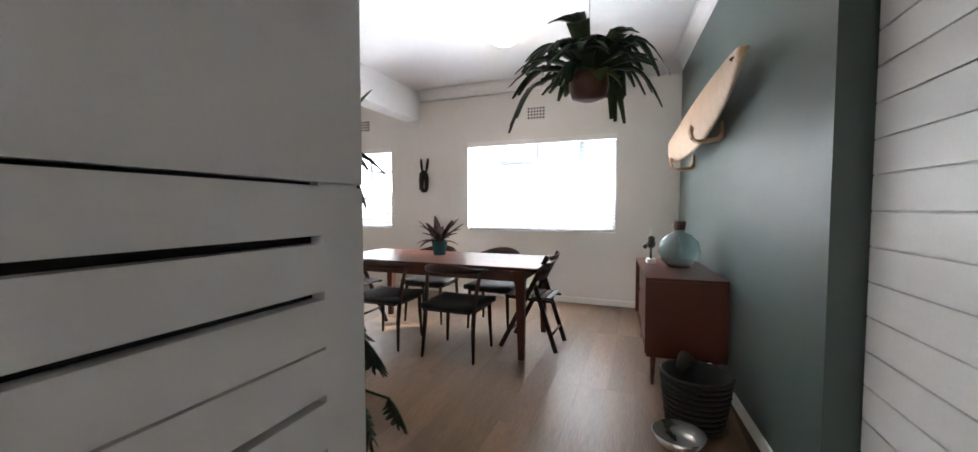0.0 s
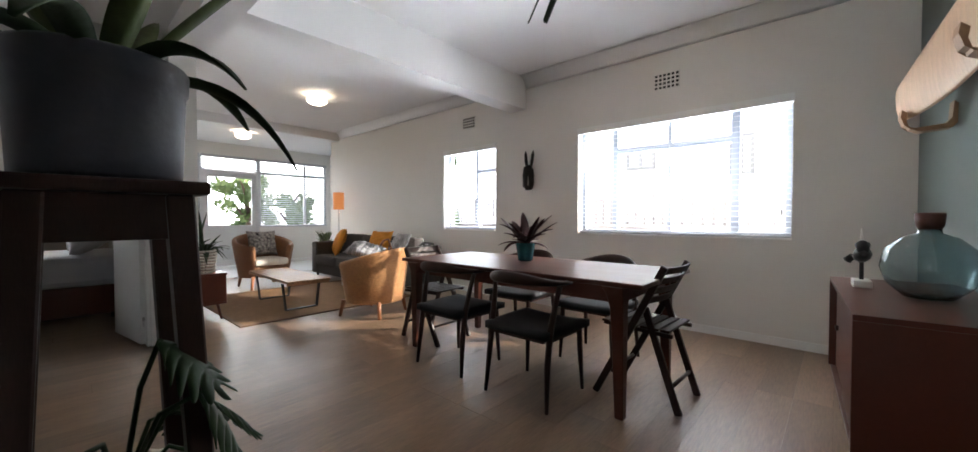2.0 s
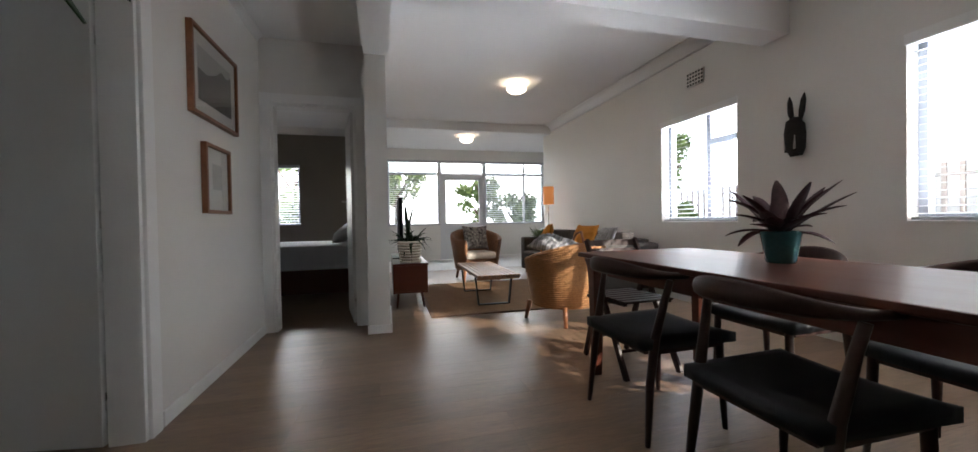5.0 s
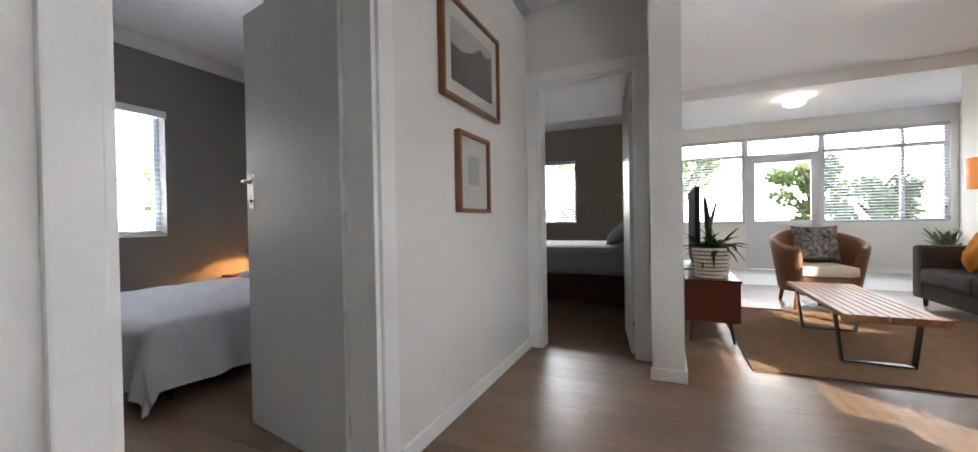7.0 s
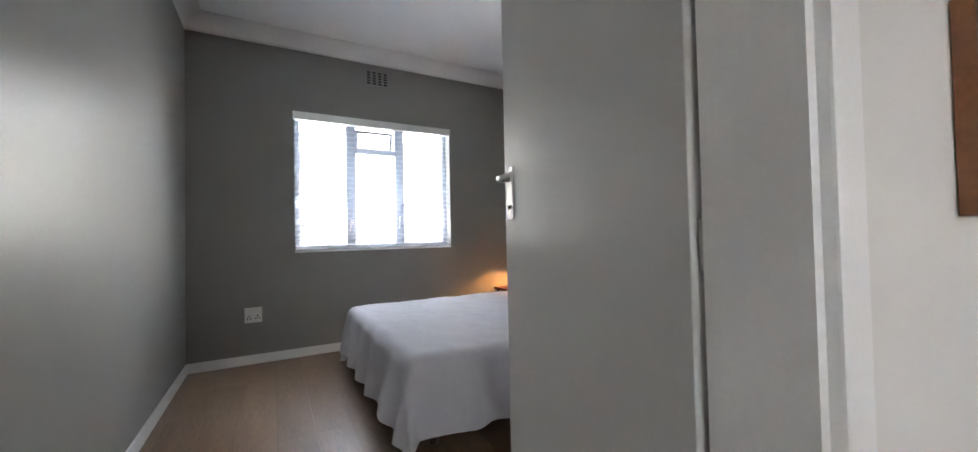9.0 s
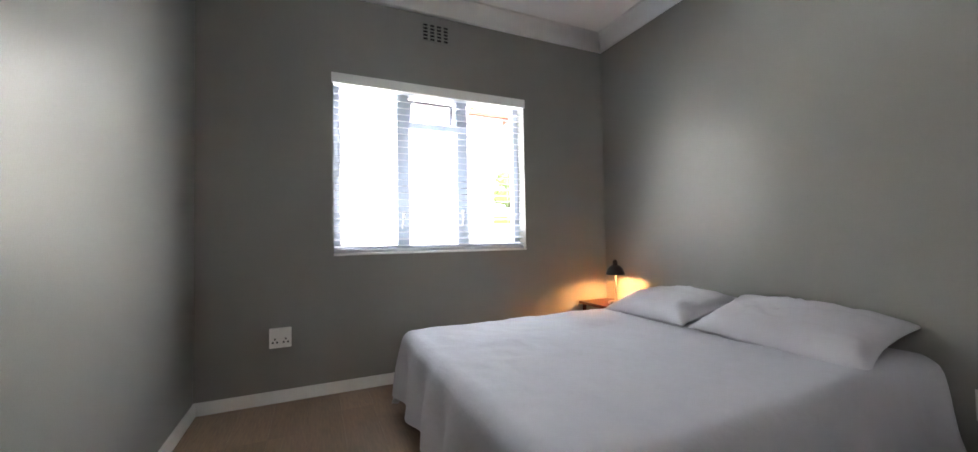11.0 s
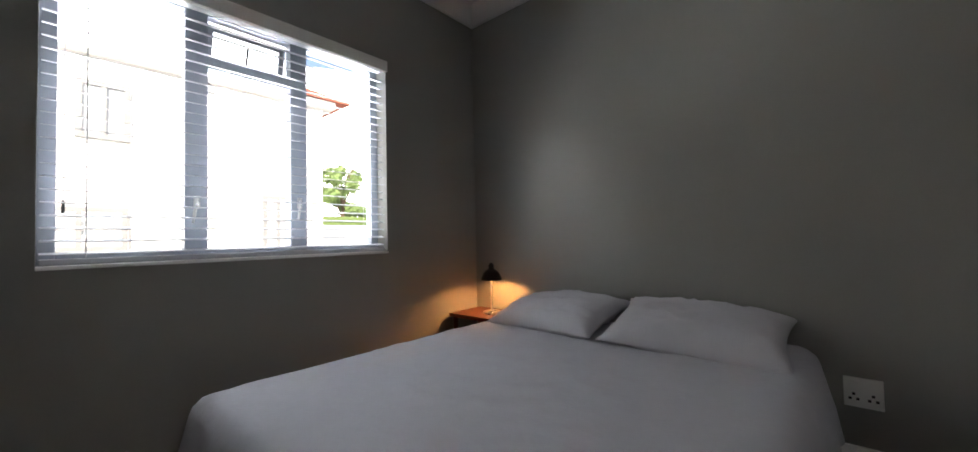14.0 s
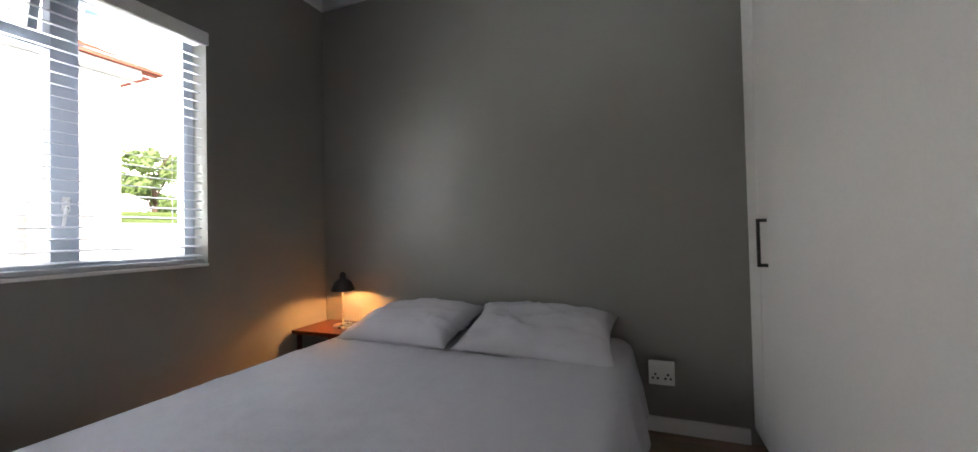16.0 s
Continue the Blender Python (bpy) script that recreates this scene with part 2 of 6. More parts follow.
def tube(bm, pts, r, seg=8, flat=1.0, cap=True):
    """A tube along points; r is a radius or one for each point; flat squashes it across."""
    pts = [Vector(p) for p in pts]
    rs = r if isinstance(r, (list, tuple)) else [r] * len(pts)
    rings = []
    prev = None
    for i, p in enumerate(pts):
        d = (pts[min(i + 1, len(pts) - 1)] - pts[max(i - 1, 0)]).normalized()
        up = Vector((0, 0, 1)) if abs(d.z) < 0.95 else Vector((1, 0, 0))
        s = d.cross(up).normalized() if prev is None else (prev - d * prev.dot(d)).normalized()
        prev = s
        u = s.cross(d)
        rings.append([bm.verts.new(p + (s * math.cos(a) + u * math.sin(a) * flat) * rs[i]) for a in (2 * math.pi * k / seg for k in range(seg))])
    for a, b in zip(rings, rings[1:]):
        for k in range(seg):
            f = bm.faces.new((a[k], a[(k + 1) % seg], b[(k + 1) % seg], b[k]))
            f.smooth = seg > 5
    if cap:
        bm.faces.new(rings[0][::-1])
        bm.faces.new(rings[-1])


def lathe(bm, profile, seg=24, at=(0, 0, 0), sx=1.0, sy=1.0, cap=True):
    rings = []
    for r, z in profile:
        rings.append([bm.verts.new((at[0] + sx * r * math.cos(a), at[1] + sy * r * math.sin(a), at[2] + z)) for a in (2 * math.pi * k / seg for k in range(seg))])
    for a, b in zip(rings, rings[1:]):
        for k in range(seg):
            f = bm.faces.new((a[k], a[(k + 1) % seg], b[(k + 1) % seg], b[k]))
            f.smooth = True
    if cap:
        bm.faces.new(rings[0][::-1])
        bm.faces.new(rings[-1])


def finish(name, bm, mat, smooth=False):
    bmesh.ops.recalc_face_normals(bm, faces=bm.faces)
    me = bpy.data.meshes.new(name)
    bm.to_mesh(me)
    bm.free()
    me.materials.append(mat)
    if smooth:
        me.polygons.foreach_set("use_smooth", [True] * len(me.polygons))
    return new(name, me)


def part(name, bm, mat, parent, label="", smooth=False):
    ob = finish(name, bm, mat, smooth)
    ob.parent = parent
    return tagged(ob, label)


def thing(name, label, category, m=None, group="", kind=""):
    ob = new(name)
    if m is not None:
        ob.matrix_world = m
    ob.empty_display_size = 0.1
    return tagged(ob, label, category, group, kind)


def solid(name, bm, mat, label, category, m=None, group="", kind="", smooth=False):
    ob = finish(name, bm, mat, smooth)
    if m is not None:
        ob.matrix_world = m
    return tagged(ob, label, category, group, kind)


def structure(name, bm, mat, label="", smooth=False):
    return tagged(finish(name, bm, mat, smooth), label, kind="structure")


def wall(name, axis, p0, p1, a0, a1, z0, z1, holes, mat, label):
    """A wall across p0..p1 on its axis ('x' or 'y'), a0..a1 along it, with holes (a0, a1, z0, z1)."""
    bm = bm_new()
    cuts = sorted({a0, a1, *(h[0] for h in holes), *(h[1] for h in holes)})
    for lo, hi in zip(cuts, cuts[1:]):
        spans = sorted((h[2], h[3]) for h in holes if h[0] <= lo and h[1] >= hi)
        z = z0
        for s0, s1 in spans + [(z1, z1)]:
            if s0 > z + 1e-4:
                if axis == "y":
                    bx(bm, lo, p0, z, hi, p1, s0)
                else:
                    bx(bm, p0, lo, z, p1, hi, s0)
            z = s1
    return structure(name, bm, mat, label)


def leaf_blade(bm, base, heading, length, width, rise, droop, fold=0.12, seg=7, lobes=0):
    """A blade that leaves base at heading (degrees), climbs by rise and droops at its end, with a creased midrib."""
    h = radians(heading)
    out, side = Vector((math.cos(h), math.sin(h), 0)), Vector((-math.sin(h), math.cos(h), 0))
    rows = []
    for i in range(seg + 1):
        s = i / seg
        c = Vector(base) + out * length * s * (1 - 0.15 * s * droop) + Vector((0, 0, 1)) * (rise * s - droop * length * s * s)
        w = width * math.sin(math.pi * min(0.97, 0.12 + 0.85 * s)) ** 0.8 * 0.5
        if lobes and i % 2:
            w *= 0.35
        rows.append((bm.verts.new(c + side * w + Vector((0, 0, w * fold * 3))), bm.verts.new(c), bm.verts.new(c - side * w + Vector((0, 0, w * fold * 3)))))
    for a, b in zip(rows, rows[1:]):
        for k in (0, 1):
            f = bm.faces.new((a[k], a[k + 1], b[k + 1], b[k]))
            f.smooth = True


def thicken(ob, t):
    s = ob.modifiers.new("solid", "SOLIDIFY")
    s.thickness = t
    return ob


# ---- structure ----
CEIL, HALLC, W = 2.90, 2.62, 5.28
G0, G1 = (0.93, 1.98), (0.715, 5.28)
WIN1, WIN2 = (-1.985, 0.005, 0.915, 2.13), (-4.345, -3.265, 0.915, 2.13)
WINA = (-3.336, -1.87, 0.913, 2.137)
WINB = (-0.95, 0.36, 0.93, 2.1)

wall("wall_north", "y", W, W + 0.22, -8.08, 1.2, 0, 3.0, [WIN1, WIN2], M_WALL, "warm white painted plaster wall with two windows")
# green wall, slightly out of square with the rest
g_ang = math.degrees(math.atan2(G1[1] - G0[1], G1[0] - G0[0]))
bm = bm_new()
bx(bm, 0, -0.12, 0, math.hypot(G1[0] - G0[0], G1[1] - G0[1]) + 0.2, 0, 3.0)
green = structure("wall_east", bm, M_GREEN, "dark green painted feature wall with a soft sheen")
green.matrix_world = pose(G0[0], G0[1], 0, 0, 0, g_ang)
G_M = green.matrix_world.copy()
# hall wall with the bedroom door: a skin on each side
DA = (-2.29, -1.503, 0, 2.045)
wall("wall_hall", "y", 0.835, 0.90, -4.05, -0.62, 0, 3.0, [DA], M_WALL, "warm white painted hall wall")
wall("wall_bedroom_north", "y", 0.77, 0.835, -4.28, -0.98, 0, 2.9, [DA], M_GREY, "grey painted bedroom wall")
wall("wall_bedroom_south", "y", -2.87, -2.655, -4.4, -0.98, 0, 2.9, [WINA], M_GREY, "grey-green painted bedroom wall with a window")
wall("wall_bedroom_west", "x", -4.28, -4.163, -2.655, 0.77, 0, 2.9, [], M_GREY, "grey-green painted bedroom wall behind the bed")
wall("wall_bedroom_east", "x", -1.107, -0.98, -2.655, 0.77, 0, 2.9, [], M_GREY, "grey-green painted bedroom wall with a soft sheen")
# wall with the second bedroom's door
DB = (0.985, 1.70, 0, 2.045)
wall("wall_hall_west", "x", -4.11, -4.05, 0.835, 1.80, 0, 3.0, [DB], M_WALL, "warm white painted wall with a doorway")
wall("wall_second_bedroom_inner", "x", -4.34, -4.285, -2.4, 0.77, 0, 2.9, [], M_GREYB, "charcoal painted bedroom wall")
wall("wall_second_bedroom_east", "x", -4.17, -4.11, 0.77, 1.80, 0, 2.9, [DB], M_GREYB, "charcoal painted bedroom wall")
wall("wall_second_bedroom_west", "x", -8.6, -8.4, -2.4, 1.80, 0, 2.9, [WINB], M_GREYB, "charcoal painted bedroom wall with a window")
wall("wall_second_bedroom_south", "y", -2.5, -2.4, -8.4, -4.28, 0, 2.9, [], M_GREYB, "charcoal painted bedroom wall")
wall("wall_second_bedroom_north", "y", 1.74, 1.80, -8.4, -4.17, 0, 2.9, [], M_GREYB, "charcoal painted bedroom wall behind the bed")
wall("wall_living_south", "y", 1.80, 1.98, -10.0, -3.723, 0, 3.0, [], M_WALL, "warm white painted wall that ends in a square pier")
# entrance: boarded wall, back and side walls
wall("wall_entry_back", "y", -0.14, -0.02, -0.74, 1.2, 0, 3.0, [(-0.22, 0.66, 0, 2.05)], M_WALL, "warm white painted wall")
wall("wall_entry_west", "x", -0.74, -0.62, -0.02, 0.90, 0, 3.0, [], M_WALL, "warm white painted wall")
bm = bm_new()
bx(bm, 1.052, -0.14, 0, 1.2, 2.20, 3.0)
shiplap = structure("wall_entry_east", bm, M_TRIM, "white painted wall of horizontal boards")
# unseen stoop before the entrance, added closed round to keep daylight off the entry
wall("wall_entry_blocker_east", "x", 1.2, 1.32, -2.66, -0.02, 0, 3.0, [], M_WALL, "unseen warm white wall added to dim the entry")
wall("wall_entry_blocker_south", "y", -2.78, -2.66, -0.98, 1.32, 0, 3.0, [(-0.35, 0.60, 0, 2.1)], M_WALL, "unseen warm white wall added to dim the entry")
# porch at the far end
PORCHC = 2.76
wall("wall_porch_return", "x", -8.08, -7.96, W + 0.22, 6.3, 0, 3.0, [], M_WALL, "warm white painted return wall")
wall("wall_porch_north", "y", 6.15, 6.3, -10.05, -8.08, 0, 3.0, [(-9.8, -8.25, 0.87, 2.48)], M_WALL, "white painted porch wall with a window")
wall("wall_west", "x", -10.05, -9.93, 1.80, 6.15, 0, 3.0, [(2.0, 3.26, 0.87, 2.48), (3.26, 4.42, 0.0, 2.48), (4.42, 6.05, 0.87, 2.48)], M_WALL, "white painted wall with a wide window band and a glazed door")

def slab(name, x0, y0, x1, y1, z0, z1, mat, label):
    bm = bm_new()
    bx(bm, x0, y0, z0, x1, y1, z1)
    return structure(name, bm, mat, label)


slab("ceiling", -7.72, 1.98, 1.2, W, CEIL, CEIL + 0.1, M_CEIL, "white painted plaster ceiling")
slab("ceiling_hall", -4.05, 0.90, 1.2, 1.80, HALLC, HALLC + 0.1, M_CEIL, "white painted lower hall ceiling")
slab("ceiling_entry", -0.62, -0.02, 1.2, 0.90, HALLC + 0.06, HALLC + 0.16, M_CEIL, "white painted entry ceiling")
# Unseen lid of the added stoop, blocks sky light from the entry
slab("ceiling_entry_blocker", -0.98, -2.66, 1.2, -0.14, 2.75, 2.85, M_CEIL, "unseen white ceiling added to dim the entry")
slab("ceiling_porch", -10.0, 1.98, -7.72, 6.2, PORCHC, PORCHC + 0.24, M_CEIL, "white painted porch ceiling, lower than the room's")
slab("ceiling_bedroom", -4.163, -2.655, -1.107, 0.77, 2.80, 2.9, M_CEIL, "white painted bedroom ceiling")
slab("ceiling_second_bedroom", -8.4, -2.4, -4.17, 1.74, 2.80, 2.9, M_CEIL, "white painted bedroom ceiling")
slab("beam_cross", -3.0, 2.02, -2.75, W, 2.50, CEIL, M_CEIL, "white plastered ceiling beam")
slab("beam_hall", -4.05, 1.80, 1.2, 2.02, 2.42, CEIL + 0.05, M_CEIL, "white plastered ceiling beam along the hall")
slab("beam_far", -7.86, 1.98, -7.70, W, 2.735, CEIL + 0.05, M_CEIL, "white plastered ceiling beam before the porch")


def cove(name, pts, r, z, mat):
    """A hollow cove moulding along a wall from pts[0] to pts[1]; the room lies to the left of that way."""
    a, b = Vector((*pts[0], z)), Vector((*pts[1], z))
    n = Vector((0, 0, 1)).cross((b - a).normalized())
    bm = bm_new()
    prof = [(0, -0.001), (0, -r)] + [(r - r * math.cos(t), -r + r * math.sin(t)) for t in (math.pi / 2 * k / 6 for k in range(1, 6))] + [(r, -0.001)]
    ra = [bm.verts.new(a + n * u + Vector((0, 0, v))) for u, v in prof]
    rb = [bm.verts.new(b + n * u + Vector((0, 0, v))) for u, v in prof]
    for k in range(len(prof)):
        j = (k + 1) % len(prof)
        bm.faces.new((ra[k], ra[j], rb[j], rb[k])).smooth = 0 < k < len(prof) - 1
    bm.faces.new(ra[::-1])
    bm.faces.new(rb)
    structure(name, bm, mat, "plaster cove cornice")


cove("trim_cornice_dining", ((0.72, W), (-2.75, W)), 0.14, CEIL, M_CEIL)
cove("trim_cornice_living", ((-3.0, W), (-7.70, W)), 0.13, CEIL, M_CEIL)
cove("trim_cornice_green", (G0, G1), 0.11, CEIL, M_CEIL)
cove("trim_cornice_bedroom_south", ((-4.163, -2.655), (-1.107, -2.655)), 0.12, 2.80, M_CEIL)
cove("trim_cornice_bedroom_west", ((-4.163, 0.77), (-4.163, -2.655)), 0.12, 2.80, M_CEIL)
cove("trim_cornice_bedroom_east", ((-1.107, -2.655), (-1.107, 0.77)), 0.12, 2.80, M_CEIL)
cove("trim_cornice_hall", ((-4.05, 0.90), (-0.62, 0.90)), 0.05, HALLC, M_CEIL)
cove("trim_cornice_second_bedroom", ((-8.4, 1.74), (-8.4, -2.4)), 0.12, 2.80, M_CEIL)


def skirting(name, x0, y0, x1, y1):
    bm = bm_new()
    bx(bm, x0, y0, 0, x1, y1, 0.075, bev=0.004)
    structure(name, bm, M_TRIM, "white painted baseboard")


skirting("baseboard_north", -8.0, W - 0.016, 0.71, W - 0.001)
skirting("baseboard_hall", -4.05, 0.901, -2.40, 0.916)
skirting("baseboard_hall_end", -1.41, 0.901, -0.62, 0.916)
skirting("baseboard_pier_end", -3.722, 1.79, -3.706, 1.994)
skirting("baseboard_pier_north", -4.5, 1.981, -3.722, 1.996)
skirting("baseboard_bedroom_south", -4.163, -2.654, -1.107, -2.638)
skirting("baseboard_bedroom_west", -4.162, -2.638, -4.146, -0.06)
skirting("baseboard_bedroom_east", -1.123, -2.638, -1.108, 0.769)
skirting("baseboard_west", -9.929, 4.43, -9.914, 6.1)
bm = bm_new()
bx(bm, 0.02, 0.001, 0, math.hypot(G1[0] - G0[0], G1[1] - G0[1]) - 0.02, 0.016, 0.075, bev=0.004)
structure("baseboard_east", bm, M_TRIM, "white painted baseboard").matrix_world = G_M


def casing(name, axis, p, sign, a0, a1, zt, w=0.085, t=0.022):
    """Door lining mouldings round an opening on one face of a wall."""
    bm = bm_new()
    lo, hi = (p, p + sign * t) if sign > 0 else (p + sign * t, p)
    for b0, b1, z0, z1 in ((a0 - w, a0, 0, zt + w), (a1, a1 + w, 0, zt + w), (a0, a1, zt, zt + w)):
        if axis == "y":
            bx(bm, b0, lo, z0, b1, hi, z1, bev=0.005)
        else:
            bx(bm, lo, b0, z0, hi, b1, z1, bev=0.005)
    structure(name, bm, M_TRIM, "white painted door architrave")


def lining(name, axis, p0, p1, a0, a1, zt, t=0.025):
    bm = bm_new()
    for b0, b1, z0, z1 in ((a0, a0 + t, 0, zt), (a1 - t, a1, 0, zt), (a0 + t, a1 - t, zt - t, zt)):
        if axis == "y":
            bx(bm, b0, p0, z0, b1, p1, z1)
        else:
            bx(bm, p0, b0, z0, p1, b1, z1)
    structure(name, bm, M_TRIM, "white painted door frame")


casing("trim_bedroom_door", "y", 0.90, 1, DA[0], DA[1], DA[3])
lining("trim_bedroom_door_frame", "y", 0.766, 0.904, DA[0] - 0.003, DA[1] + 0.003, DA[3])
casing("trim_second_bedroom_door", "x", -4.05, 1, DB[0], DB[1], DB[3])
lining("trim_second_bedroom_door_frame", "x", -4.174, -4.046, DB[0] - 0.003, DB[1] + 0.003, DB[3])


def door_leaf(name, width, m, label, mat=M_DOOR):
    """A flush leaf from its hinge at the origin along +x, with handles on both faces."""
    d = thing(name, label, "door", m, kind="structure")
    bm = bm_new()
    bx(bm, 0, -0.02, 0.008, width, 0.02, 2.025, bev=0.003)
    part("leaf", bm, mat, d)
    for s in (1, -1):
        bm = bm_new()
        bx(bm, width - 0.075, s * 0.020, 1.07, width - 0.035, s * 0.027, 1.24, bev=0.003)
        p = part("lock_plate", bm, M_STEEL, d, "brushed steel lock plate")
        bm = bm_new()
        tube(bm, [(width - 0.055, s * 0.02, 1.20), (width - 0.055, s * 0.06, 1.20), (width - 0.065, s * 0.068, 1.20), (width - 0.17, s * 0.068, 1.20)], 0.009, 8)
        part("door_handle", bm, M_STEEL, d, "brushed steel lever handle")
        bm = bm_new()
        lathe(bm, [(0.006, 0), (0.006, 0.004)], 8)
        k = part("keyhole", bm, M_DARKHOLE, d)
        k.matrix_local = pose(width - 0.055, s * 0.0265, 1.11, -90 * s, 0, 0)
    for z in (0.2, 1.0, 1.8):
        bm = bm_new()
        tube(bm, [(-0.008, 0, z - 0.04), (-0.008, 0, z + 0.04)], 0.008, 8)
        part("hinge", bm, M_STEEL, d)
    return d


door_leaf("door_1", 0.765, pose(-2.278, 0.755, 0, 0, 0, -100), "pale grey painted flush bedroom door, standing open")
door_leaf("door_2", 0.69, pose(-4.14, 1.665, 0, 0, 0, 189), "pale grey painted flush door, open into the dark bedroom")


# ---- windows and blinds ----
def window(name, axis, plane, out, a0, a1, z0, z1, mullions, transoms, label, frame_mat=None):
    """A frame set into a hole; plane is the frame's middle; out the sign of outdoors. transoms: (a0, a1, z)."""
    w = thing(name, label, "window", kind="structure")

    def bar(nm, b0, b1, c0, c1, d=0.03):
        bm = bm_new()
        if axis == "y":
            bx(bm, b0, plane - d, c0, b1, plane + d, c1, bev=0.004)
        else:
            bx(bm, plane - d, b0, c0, plane + d, b1, c1, bev=0.004)
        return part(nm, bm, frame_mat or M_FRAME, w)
    f = 0.05
    bar("window_frame", a0, a0 + f, z0, z1)
    bar("window_frame", a1 - f, a1, z0, z1)
    bar("window_frame", a0 + f, a1 - f, z0, z0 + f)
    bar("window_frame", a0 + f, a1 - f, z1 - f, z1)
    for c, mw in mullions:
        bar("mullion", c - mw / 2, c + mw / 2, z0 + f, z1 - f, 0.034)
    for b0, b1, z in transoms:
        bar("transom", b0, b1, z - 0.03, z + 0.03, 0.032)
    bm = bm_new()
    if axis == "y":
        bx(bm, a0 + f, plane - 0.003, z0 + f, a1 - f, plane + 0.003, z1 - f)
    else:
        bx(bm, plane - 0.003, a0 + f, z0 + f, plane + 0.003, a1 - f, z1 - f)
    g = part("pane", bm, M_PANE, w, "clear window glass")
    g.visible_shadow = False
    return w


def blind(name, axis, plane, a0, a1, z0, z1, tilt, label, group="", pitch=0.048, depth=0.036):
    """A slatted blind: headrail, slats, bottom rail, cords."""
    b = thing(name, label, "blind", group=group)
    mid = (a0 + a1) / 2

    def put(nm, bm, mat=M_BLIND, z=0.0, turn=0.0):
        o = part(nm, bm, mat, b)
        o.matrix_local = (pose(mid, plane, z) if axis == "y" else pose(plane, mid, z, 0, 0, 90)) @ pose(0, 0, 0, turn, 0, 0)
        return o
    L = (a1 - a0) / 2 - 0.008
    bm = bm_new()
    bx(bm, -L, -0.03, -0.06, L, 0.03, 0, bev=0.004)
    put("headrail", bm, z=z1)
    bm = bm_new()
    bx(bm, -L, -0.025, 0, L, 0.025, 0.022, bev=0.004)
    put("bottom_rail", bm, z=z0 + 0.004)
    bm = bm_new()
    ys = [-depth / 2, -depth / 4, 0, depth / 4, depth / 2]
    top = [[bm.verts.new((s * L, y, 0.003 - 14 * y * y * 0.2)) for y in ys] for s in (-1, 1)]
    bot = [[bm.verts.new((s * L, y, -14 * y * y * 0.2)) for y in ys] for s in (-1, 1)]
    for k in range(4):
        bm.faces.new((top[0][k], top[1][k], top[1][k + 1], top[0][k + 1]))
        bm.faces.new((bot[0][k], bot[0][k + 1], bot[1][k + 1], bot[1][k]))
    for k in (0, 4):
        bm.faces.new((top[0][k], bot[0][k], bot[1][k], top[1][k]))
    first = None
    n = int((z1 - 0.075 - z0 - 0.03) / pitch)
    for i in range(n):
        z = z0 + 0.045 + i * pitch
        if first is None:
            first = put("slat", bm, z=z, turn=tilt)
        else:
            o = new("slat", first.data)
            o.parent = b
            o.matrix_local = (pose(mid, plane, z) if axis == "y" else pose(plane, mid, z, 0, 0, 90)) @ pose(0, 0, 0, tilt + random.uniform(-1, 1), 0, 0)
    m = max(2, round((a1 - a0) / 0.6))
    for i in range(m):
        c = -L + 0.12 + (2 * L - 0.24) * i / (m - 1)
        for yy in (-depth / 2 - 0.002, depth / 2 + 0.002):
            bm = bm_new()
            tube(bm, [(c, yy, z0 + 0.02), (c, yy, z1 - 0.05)], 0.0014, 4)
            put("cord", bm)
    bm = bm_new()
    tube(bm, [(L - 0.06, -0.034, z1 - 0.05), (L - 0.06, -0.034, z0 + 0.25)], 0.0014, 4)
    put("pull_cord", bm)
    bm = bm_new()
    tube(bm, [(L - 0.06, -0.034, z0 + 0.25), (L - 0.06, -0.034, z0 + 0.20)], 0.006, 6)
    put("tassel", bm, M_BLACK)
    return b


def sill(name, axis, p0, p1, a0, a1, z):
    bm = bm_new()
    if axis == "y":
        bx(bm, a0, p0, z - 0.012, a1, p1, z + 0.002, bev=0.003)
    else:
        bx(bm, p0, a0 - 0.01, z - 0.02, p1, a1 + 0.01, z + 0.002, bev=0.004)
    structure(name, bm, M_TRIM, "white painted window sill")


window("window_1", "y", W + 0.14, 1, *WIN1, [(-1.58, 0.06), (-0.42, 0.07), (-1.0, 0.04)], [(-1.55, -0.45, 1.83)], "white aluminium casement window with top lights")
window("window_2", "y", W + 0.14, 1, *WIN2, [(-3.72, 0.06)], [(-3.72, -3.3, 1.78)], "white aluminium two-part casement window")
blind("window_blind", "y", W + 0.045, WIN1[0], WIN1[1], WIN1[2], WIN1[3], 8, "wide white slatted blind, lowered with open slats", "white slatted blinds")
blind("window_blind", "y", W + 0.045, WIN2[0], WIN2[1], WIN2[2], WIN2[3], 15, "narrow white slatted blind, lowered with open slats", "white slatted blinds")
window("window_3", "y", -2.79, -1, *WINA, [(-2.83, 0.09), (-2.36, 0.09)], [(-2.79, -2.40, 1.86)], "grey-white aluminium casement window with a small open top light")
blind("window_blind", "y", -2.70, WINA[0], WINA[1], WINA[2], WINA[3], -12, "white slatted blind on the bedroom window, slats open", "white slatted blinds")
